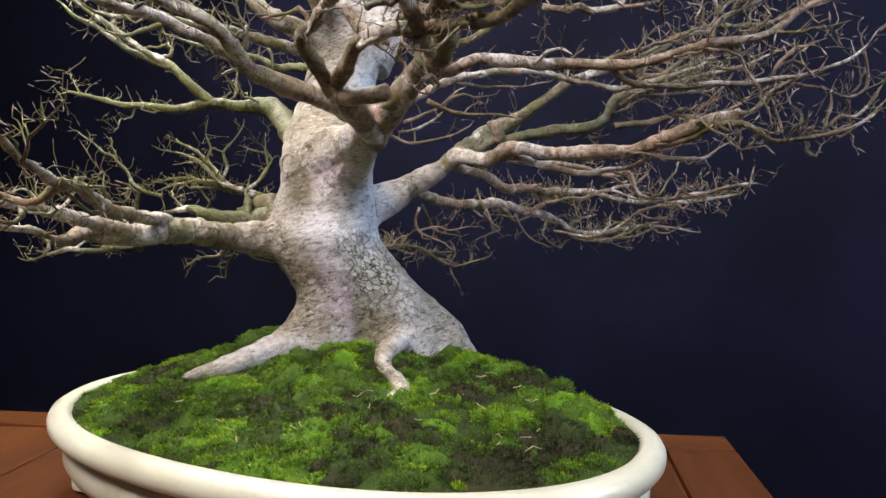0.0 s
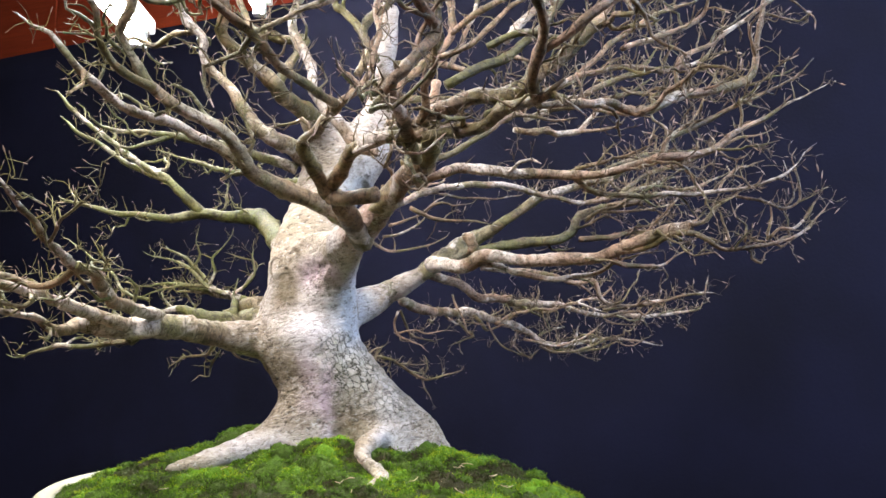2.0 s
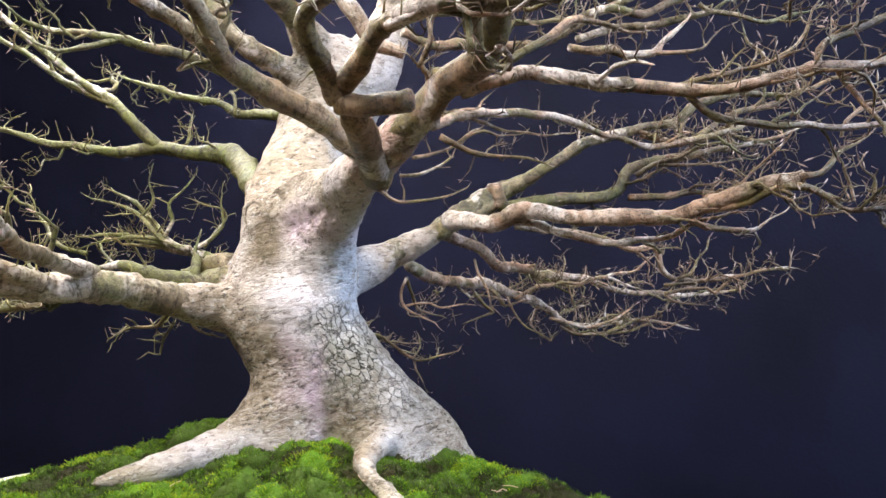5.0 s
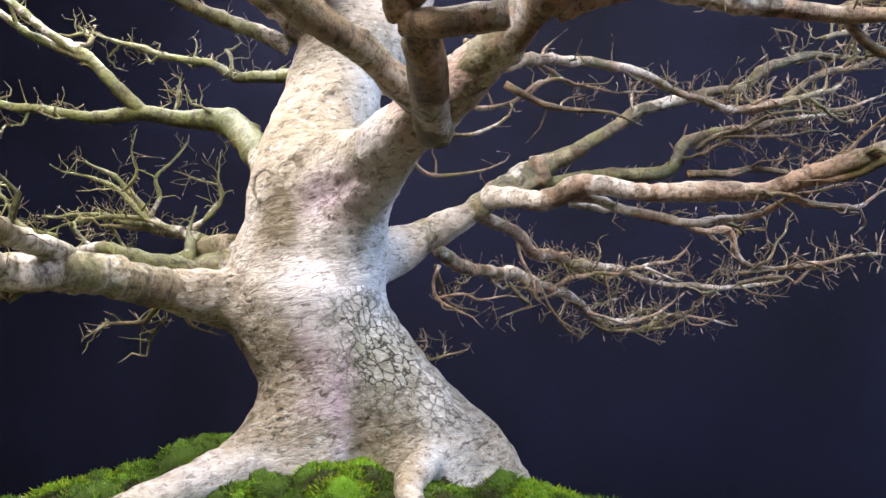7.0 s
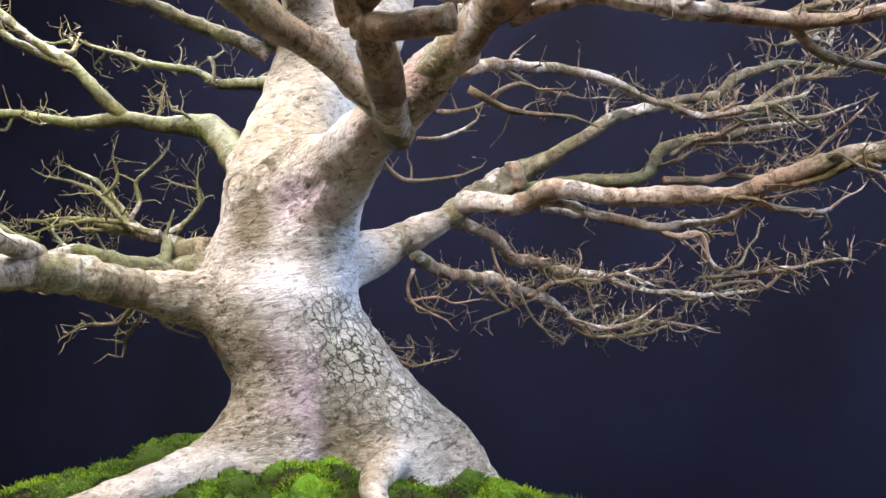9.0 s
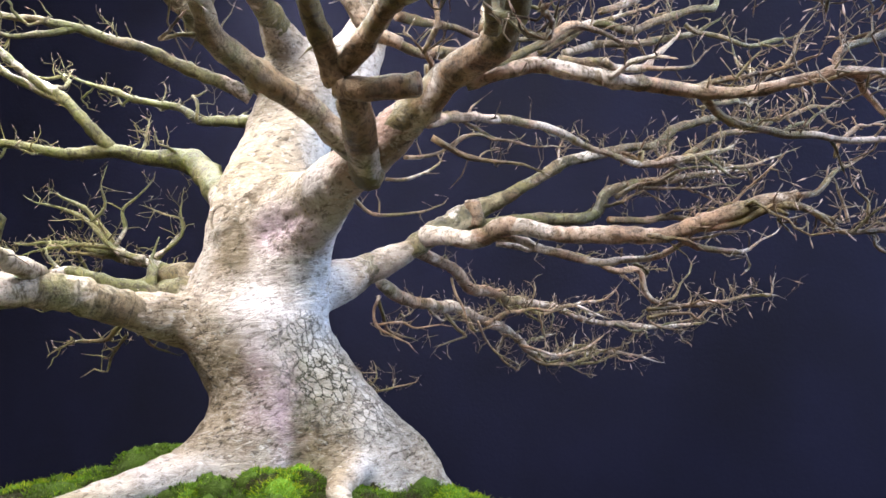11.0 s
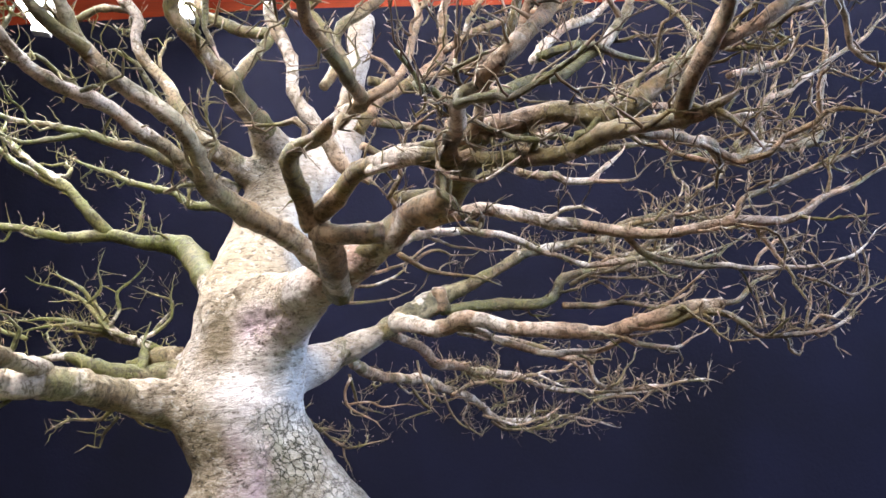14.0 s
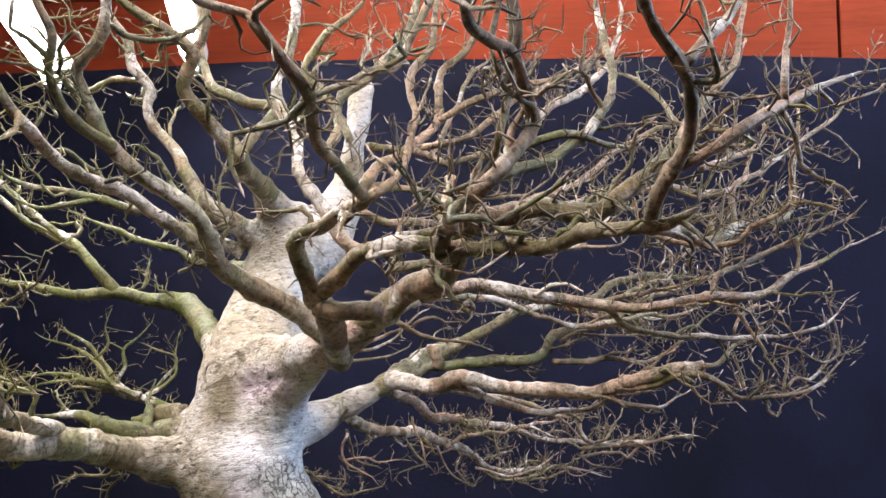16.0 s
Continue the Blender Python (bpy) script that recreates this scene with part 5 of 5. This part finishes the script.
limb("olive_tail", [(0.246, 0.850, 1.578, 0.0027), (0.256, 0.850, 1.571, 0.0027), (0.278, 0.850, 1.569, 0.0027), (0.304, 0.850, 1.566, 0.0024), (0.321, 0.850, 1.567, 0.0024), (0.344, 0.850, 1.575, 0.0021), (0.357, 0.850, 1.578, 0.0012)])
limb("pale_elbow", [(0.106, 0.810, 1.506, 0.0035), (0.123, 0.800, 1.499, 0.0037), (0.143, 0.800, 1.502, 0.0040), (0.154, 0.800, 1.497, 0.0038), (0.182, 0.800, 1.502, 0.0035), (0.191, 0.800, 1.513, 0.0027), (0.205, 0.800, 1.525, 0.0022), (0.211, 0.800, 1.532, 0.0017)])
limb("pale_elbow_tip", [(0.182, 0.800, 1.502, 0.0024), (0.205, 0.800, 1.504, 0.0019), (0.226, 0.800, 1.509, 0.0014), (0.238, 0.800, 1.522, 0.0008)])
limb("right_cluster", [(0.181, 0.700, 1.427, 0.0018), (0.232, 0.750, 1.457, 0.0020), (0.282, 0.800, 1.481, 0.0019), (0.285, 0.800, 1.502, 0.0017), (0.279, 0.800, 1.510, 0.0014), (0.267, 0.800, 1.517, 0.0014), (0.263, 0.800, 1.531, 0.0008)])
limb("right_cluster_side", [(0.284, 0.800, 1.493, 0.0019), (0.297, 0.800, 1.506, 0.0017), (0.313, 0.800, 1.516, 0.0017), (0.326, 0.800, 1.534, 0.0014), (0.335, 0.800, 1.556, 0.0011)])
limb("low_mesh_m", [(0.277, 0.900, 1.309, 0.0021), (0.296, 0.900, 1.313, 0.0018), (0.322, 0.900, 1.319, 0.0015), (0.348, 0.900, 1.324, 0.0012), (0.358, 0.900, 1.326, 0.0012), (0.360, 0.900, 1.337, 0.0009)])
limb("rear_left_spur", [(-0.227, 0.890, 1.284, 0.0080), (-0.227, 0.890, 1.294, 0.0070), (-0.228, 0.900, 1.306, 0.0058), (-0.233, 0.910, 1.315, 0.0030)])
limb("rear_left_a", [(-0.249, 0.955, 1.324, 0.0052), (-0.260, 0.960, 1.326, 0.0048), (-0.281, 0.970, 1.334, 0.0042), (-0.308, 0.980, 1.359, 0.0034), (-0.334, 0.990, 1.373, 0.0028), (-0.357, 1.000, 1.377, 0.0018)])
limb("rear_left_b", [(-0.281, 0.970, 1.335, 0.0038), (-0.306, 0.980, 1.336, 0.0034), (-0.333, 0.990, 1.335, 0.0028), (-0.358, 1.000, 1.332, 0.0019)])
limb("rear_left_c", [(-0.281, 0.970, 1.334, 0.0034), (-0.272, 0.970, 1.354, 0.0029), (-0.276, 0.970, 1.372, 0.0024), (-0.262, 0.970, 1.388, 0.0015)])
limb("rear_left_d", [(-0.243, 0.950, 1.324, 0.0040), (-0.228, 0.950, 1.333, 0.0034), (-0.216, 0.950, 1.349, 0.0028), (-0.221, 0.950, 1.368, 0.0017)])
limb("rear_left_e", [(-0.308, 0.980, 1.359, 0.0028), (-0.297, 0.980, 1.375, 0.0024), (-0.301, 0.980, 1.391, 0.0015)])
limb("slim_spray", [(-0.015, 0.720, 1.389, 0.0026), (-0.002, 0.720, 1.383, 0.0024), (0.010, 0.720, 1.378, 0.0020), (0.026, 0.720, 1.376, 0.0017), (0.051, 0.720, 1.376, 0.0011)])
limb("slim_spray_up", [(-0.002, 0.720, 1.382, 0.0020), (0.007, 0.720, 1.391, 0.0017), (0.019, 0.720, 1.395, 0.0013), (0.030, 0.720, 1.392, 0.0009)])
limb("olive_spray", [(0.224, 0.970, 1.431, 0.0030), (0.243, 0.960, 1.443, 0.0026), (0.266, 0.950, 1.448, 0.0022), (0.289, 0.940, 1.460, 0.0019), (0.312, 0.930, 1.464, 0.0013)])
limb("olive_spray_low", [(0.242, 0.960, 1.442, 0.0022), (0.272, 0.950, 1.440, 0.0018), (0.306, 0.950, 1.445, 0.0013), (0.341, 0.950, 1.450, 0.0009)])
limb("long_under", [(0.071, 0.870, 1.354, 0.0042), (0.091, 0.860, 1.351, 0.0040), (0.115, 0.850, 1.340, 0.0037), (0.148, 0.840, 1.334, 0.0035), (0.185, 0.830, 1.335, 0.0032), (0.207, 0.820, 1.341, 0.0027), (0.224, 0.810, 1.351, 0.0021), (0.236, 0.800, 1.354, 0.0013)])
limb("low_spray_a", [(-0.026, 0.970, 1.306, 0.0022), (-0.019, 0.980, 1.289, 0.0020), (-0.012, 0.990, 1.274, 0.0016), (0.011, 1.000, 1.269, 0.0011)])
limb("low_spray_b", [(0.053, 1.020, 1.298, 0.0022), (0.067, 1.020, 1.282, 0.0019), (0.076, 1.020, 1.274, 0.0016), (0.054, 1.020, 1.265, 0.0010)])
limb("low_spray_c", [(0.159, 1.100, 1.276, 0.0022), (0.205, 1.120, 1.269, 0.0020), (0.247, 1.140, 1.278, 0.0017), (0.279, 1.150, 1.293, 0.0011)])
limb("under_front_spray", [(-0.043, 0.750, 1.364, 0.0018), (-0.026, 0.760, 1.368, 0.0015), (-0.010, 0.770, 1.378, 0.0012), (-0.000, 0.780, 1.389, 0.0008)])
limb("green_arm", [(-0.164, 0.930, 1.486, 0.0085), (-0.190, 0.925, 1.495, 0.0072), (-0.213, 0.920, 1.502, 0.0062), (-0.261, 0.900, 1.509, 0.0056), (-0.291, 0.890, 1.511, 0.0052), (-0.315, 0.880, 1.512, 0.0046), (-0.342, 0.880, 1.517, 0.0040), (-0.367, 0.880, 1.518, 0.0032), (-0.394, 0.870, 1.518, 0.0022)])
limb("green_arm_fork", [(-0.315, 0.880, 1.512, 0.0034), (-0.334, 0.870, 1.500, 0.0030), (-0.351, 0.860, 1.489, 0.0025), (-0.371, 0.860, 1.492, 0.0016)])
# limbs end

PALE = {"long_under", "pale_elbow", "pink_limb", "slim_under", "right_long", "right_thin", "left_riser", "left_mid", "left_limb", "swept_low", "swept_limb", "pale_back", "back_lower", "back_upper", "leader", "wavy_limb", "pale_riser", "pink_under"}
GREEN = {"green_arm", "green_arm_fork", "rear_left_a", "rear_left_b", "rear_left_c", "rear_left_d", "rear_left_e", "olive_spray", "olive_spray_low", "olive_mid", "olive_under", "olive_tail", "right_cluster", "right_cluster_side", "shoulder_limb", "shoulder_fork", "shoulder_fork_low", "rear_left", "rear_left_riser", "rear_left_fan", "rear_left_far", "rear_left_spur", "rear_shoulder", "mossy_riser", "mossy_side", "left_low", "leader_tip", "right_elbow", "right_limb"}
STUBS = {"cut_stub", "cut_stub_low", "rear_stub", "knob"}
BARE = {"hook_post", "cut_stub", "cut_stub_low", "leader", "hook_limb", "arch_limb"}


JOINS = (("front_limb", 5), ("left_limb", 4), ("right_limb", 5), ("shoulder_limb", 2), ("wavy_limb", 2), ("upright_limb", 3), ("rear_left", 2), ("leader", 7))


def shape_limb(name, rows, rng):
    """Resamples a limb and gives it kinks, swollen nodes and uneven thickness."""
    joined = dict(JOINS).get(name, 1) - 1
    slim = 0.72 if name.startswith("rear_left_") else 1.0
    rows = [(x, y, z, r * slim * (0.9 if i < joined else 1.0)) for i, (x, y, z, r) in enumerate(rows)]
    p = smooth_path(rows, 0.005)
    node_at = 0.0
    s = rng.uniform(0, 99)
    for i in range(len(p)):
        k = noise.noise((i * 0.14 + s, 0.3, 0.7))
        thin = min(1.0, 0.008 / p[i, 3])
        w = np.array(noise.noise_vector((i * 0.16 + s, 5.1, 2.2))) * 0.0034 * thin + np.array(noise.noise_vector((i * 0.05 + s, 1.1, 8.2))) * 0.002
        p[i, 3] *= 0.95 + 0.2 * k
        p[i, :3] += w * min(1.0, i / 8)
        node_at -= 0.005
        if node_at < 0 and i > 4:
            node_at = rng.uniform(0.012, 0.04)
            p[i, 3] *= 1 + rng.uniform(0.1, 0.28) * max(0.45, min(1.0, 0.005 / p[i, 3]) ** 2)
    return p


for li, (name, rows) in enumerate(BOUGHS):
    if name == "leader":
        continue
    lr = np.random.default_rng(100 + li)
    path = shape_limb(name, rows, lr)
    if path[-1, 3] < 0.006 and name not in BARE:
        d = path[-1, :3] - path[-4, :3]
        size = 0.3 if name.startswith(("low_", "stray", "tip_", "pink_tip", "rear_loop", "under_", "twig_")) else 1.0
        ext = grow(lr, path[-1, :3], d, 0.03 * size, path[-1, 3], wander=0.16, lift=0.08)
        path = np.vstack([path, ext[1:]])
    v, fcs, along = [], [], []
    sides = 14 if path[0, 3] > 0.012 else (10 if path[0, 3] > 0.005 else 8)
    tube(path, sides, v, fcs, lr, 0.2, True, along)
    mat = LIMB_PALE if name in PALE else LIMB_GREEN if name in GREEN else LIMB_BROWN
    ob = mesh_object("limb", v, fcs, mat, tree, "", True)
    set_along(ob, along)
    if name in STUBS:
        p, d, r = path[-1, :3], path[-1, :3] - path[-3, :3], path[-1, 3]
        d /= np.linalg.norm(d)
        v, fcs = [], []
        tube(np.array([(*(p - d * 0.001), r * 0.9), (*(p + d * 0.0015), r * 0.86), (*(p + d * 0.0022), r * 0.6)]), 12, v, fcs)
        mesh_object("cut_face", v, fcs, CUT_WOOD if name == "cut_stub" else LIMB_PALE, ob, "pale sawn face" if name == "cut_stub" else "", True)
        continue
    # branchlets, each a piece of its own, then fine shoots on all of them
    carriers = [path]
    bud_v, bud_f = [], []
    dist = np.linalg.norm(path[:, :3] - CROWN, axis=1)
    gap = 0.0
    for i in range(6, len(path) - 2):
        dens = min(1.0, max(0.0, (dist[i] - 0.13) / 0.2))
        gap += 0.006 * dens
        if gap < lr.uniform(0.026, 0.056) * (1.8 if name.startswith(("rear_left", "left_", "shoulder")) else 1.6 if path[i, 2] > 1.5 else 1.0) or path[i, 3] < 0.0016:
            continue
        gap = 0.0
        tan = path[i + 1, :3] - path[i - 1, :3]
        tan /= np.linalg.norm(tan) + 1e-9
        side = np.cross(tan, lr.normal(0, 1, 3))
        side /= np.linalg.norm(side) + 1e-9
        r0 = min(path[i, 3] * 0.6, lr.uniform(0.0014, 0.0027))
        br = grow(lr, path[i, :3], 0.8 * tan + side, lr.uniform(0.04, 0.11) * min(1.0, path[i, 3] / 0.004), r0, wander=0.38, lift=0.05, out=0.10, taper=0.55)
        if br[-1, 0] < -0.18 and br[-1, 2] < 1.225:
            continue
        br[:, 3] = np.maximum(br[:, 3], 0.0008) * (1 + 0.35 * (lr.random(len(br)) - 0.4))
        bv2, bf2, along = [], [], []
        tube(br, 6, bv2, bf2, lr, 0.25, False, along)
        bud(br, lr.uniform(0.004, 0.008), bud_v, bud_f)
        set_along(mesh_object("branchlet", bv2, bf2, LIMB_GREEN if lr.random() < (0.8 if path[i, 0] < -0.15 else 0.4) else LIMB_BROWN, ob, "", True), along)
        carriers.append(br)
    v, fcs = [], []
    for ci, way_path in enumerate(carriers):
        gap = 0.0
        for i in range(3, len(way_path) - 1):
            far = np.linalg.norm(way_path[i, :3] - CROWN)
            dens = min(1.0, max(0.0, (far - 0.05) / 0.14)) * (1.0 if ci else 0.85)
            gap += 0.006 * dens
            if gap < lr.uniform(0.005, 0.013) * (1.7 if way_path[i, 2] > 1.5 else 1.0) or (way_path[i, 3] > 0.0068 and lr.random() < 0.97):
                continue
            gap = 0.0
            tan = way_path[i + 1, :3] - way_path[i - 1, :3]
            tan /= np.linalg.norm(tan) + 1e-9
            side = np.cross(tan, lr.normal(0, 1, 3))
            side /= np.linalg.norm(side) + 1e-9
            side[2] = abs(side[2]) * 0.9 if lr.random() < 0.7 else side[2]
            ln = lr.uniform(0.008, 0.038) * (0.4 + 0.7 * dens) * min(1.0, 0.0038 / way_path[i, 3])
            r0 = min(way_path[i, 3] * 0.55, lr.uniform(0.0005, 0.0010))
            sh = grow(lr, way_path[i, :3] + side * way_path[i, 3] * 0.5, 0.5 * tan + side, ln, r0, step=0.0034, wander=0.62, taper=0.6)
            sh[:, 3] *= 1 + 0.5 * (lr.random(len(sh)) - 0.4)
            if sh[-1, 0] < -0.18 and sh[-1, 2] < 1.215:
                continue
            tube(sh, 5, v, fcs, cap=False)
            bud(sh, lr.uniform(0.003, 0.0055) * (1.7 if sh[-1, 0] > 0.2 or sh[-1, 2] > 1.6 else 1.0), bud_v, bud_f)
            for j in range(2, len(sh) - 1):
                if lr.random() < 0.28:
                    t2 = sh[j + 1, :3] - sh[j - 1, :3]
                    s2 = np.cross(t2, lr.normal(0, 1, 3))
                    s2 /= np.linalg.norm(s2) + 1e-9
                    s2[2] = abs(s2[2]) if lr.random() < 0.6 else s2[2]
                    s3 = grow(lr, sh[j, :3], t2 / (np.linalg.norm(t2) + 1e-9) * 0.6 + s2, lr.uniform(0.005, 0.018), max(0.0004, sh[j, 3] * 0.65), step=0.003, wander=0.45, taper=0.45)
                    tube(s3, 4, v, fcs, cap=False)
                    bud(s3, lr.uniform(0.0025, 0.004), bud_v, bud_f)
    if v:
        tw = mesh_object("twig_spray", v, fcs, TWIG, ob, "", True)
        tw["kind"] = "stuff"
    if bud_v:
        mesh_object("bud_spray", bud_v, bud_f, BUD, ob, "slim pinkish winter buds", True)["kind"] = "stuff"

# trunk, leader, roots and the swellings where limbs leave it, melted into one skin
tvs, tfs = [], []
# trunk begin
tube(smooth_path([(-0.101, 0.875, 1.161, 0.0427), (-0.105, 0.875, 1.193, 0.0495), (-0.116, 0.878, 1.219, 0.0538), (-0.126, 0.880, 1.242, 0.0581), (-0.136, 0.880, 1.266, 0.0630), (-0.135, 0.880, 1.292, 0.0586), (-0.134, 0.880, 1.320, 0.0534), (-0.134, 0.885, 1.351, 0.0529), (-0.134, 0.890, 1.375, 0.0478), (-0.128, 0.905, 1.414, 0.0422), (-0.124, 0.925, 1.449, 0.0418), (-0.116, 0.940, 1.483, 0.0398), (-0.112, 0.950, 1.517, 0.0355), (-0.119, 0.955, 1.549, 0.0266)], 0.01), 24, tvs, tfs)
tube(smooth_path([(-0.134, 0.880, 1.266, 0.0469), (-0.122, 0.880, 1.232, 0.0507), (-0.117, 0.875, 1.203, 0.0482), (-0.123, 0.870, 1.174, 0.0451), (-0.132, 0.865, 1.145, 0.0459), (-0.137, 0.860, 1.111, 0.0416)], 0.01), 24, tvs, tfs)
tube(smooth_path([(-0.134, 0.880, 1.262, 0.0436), (-0.104, 0.880, 1.229, 0.0460), (-0.081, 0.875, 1.200, 0.0456), (-0.058, 0.870, 1.171, 0.0491), (-0.032, 0.865, 1.143, 0.0532), (-0.008, 0.860, 1.112, 0.0534), (-0.003, 0.860, 1.081, 0.0493)], 0.01), 24, tvs, tfs)
tube(smooth_path([(-0.135, 0.860, 1.165, 0.0361), (-0.160, 0.840, 1.149, 0.0239), (-0.185, 0.810, 1.141, 0.0163), (-0.208, 0.785, 1.134, 0.0123), (-0.236, 0.760, 1.128, 0.0091), (-0.252, 0.740, 1.125, 0.0050)], 0.01), 24, tvs, tfs)
tube(smooth_path([(-0.034, 0.825, 1.153, 0.0145), (-0.050, 0.800, 1.151, 0.0110), (-0.060, 0.775, 1.142, 0.0085), (-0.055, 0.745, 1.133, 0.0078), (-0.040, 0.715, 1.125, 0.0085), (-0.036, 0.700, 1.120, 0.0085), (-0.052, 0.686, 1.115, 0.0040)], 0.01), 24, tvs, tfs)
tube(smooth_path([(-0.166, 0.825, 1.341, 0.0018), (-0.153, 0.825, 1.359, 0.0027), (-0.137, 0.820, 1.373, 0.0027), (-0.117, 0.810, 1.380, 0.0027), (-0.100, 0.800, 1.381, 0.0018)], 0.01), 24, tvs, tfs)
tube(smooth_path([(-0.170, 0.825, 1.329, 0.0027), (-0.176, 0.830, 1.342, 0.0032), (-0.170, 0.830, 1.353, 0.0032), (-0.158, 0.822, 1.349, 0.0032), (-0.151, 0.815, 1.336, 0.0029), (-0.149, 0.815, 1.320, 0.0027), (-0.157, 0.820, 1.311, 0.0027), (-0.165, 0.825, 1.316, 0.0027), (-0.170, 0.825, 1.329, 0.0027)], 0.01), 24, tvs, tfs)
tube(smooth_path([(-0.163, 0.840, 1.339, 0.0069), (-0.162, 0.840, 1.331, 0.0069)], 0.01), 24, tvs, tfs)
tube(smooth_path([(-0.116, 0.872, 1.262, 0.0430), (-0.112, 0.858, 1.290, 0.0360), (-0.106, 0.838, 1.315, 0.0290), (-0.094, 0.805, 1.337, 0.0210), (-0.078, 0.755, 1.350, 0.0160)], 0.01), 24, tvs, tfs)
# trunk end
BY = dict(BOUGHS)
for name, count in JOINS:
    rows = [(x, y, z, r * ({"leader": 1.1, "right_limb": 1.0}.get(name, 1.25), 1.1, 1.0, 1.0, 1.0, 1.0, 1.0)[i]) for i, (x, y, z, r) in enumerate(BY[name][:count])]
    if name != "leader":
        rows[-1] = (*rows[-1][:3], rows[-1][3] * 0.55)
        a, b = np.array(rows[0]), np.array(rows[1])
        rows.insert(0, (*(a[:3] - 0.8 * (b[:3] - a[:3])), a[3] * 0.75))
    tube(smooth_path(rows, 0.008), 20, tvs, tfs)
trunk = mesh_object("trunk", tvs, tfs, BARK, tree, "pale grey wrinkled trunk with flaring roots", True)
rm = trunk.modifiers.new("melt", "REMESH")
rm.mode, rm.voxel_size, rm.use_smooth_shade = "VOXEL", 0.003, True
sm = trunk.modifiers.new("soften", "SMOOTH")
sm.factor, sm.iterations = 0.5, 18
tex = bpy.data.textures.new("gnarl", "CLOUDS")
tex.noise_scale, tex.noise_depth = 0.05, 3
dp = trunk.modifiers.new("gnarl", "DISPLACE")
dp.texture, dp.strength, dp.mid_level = tex, 0.009, 0.5
fine = bpy.data.textures.new("wrinkle", "CLOUDS")
fine.noise_scale, fine.noise_depth = 0.014, 2
dp = trunk.modifiers.new("wrinkle", "DISPLACE")
dp.texture, dp.strength, dp.mid_level = fine, 0.0035, 0.5
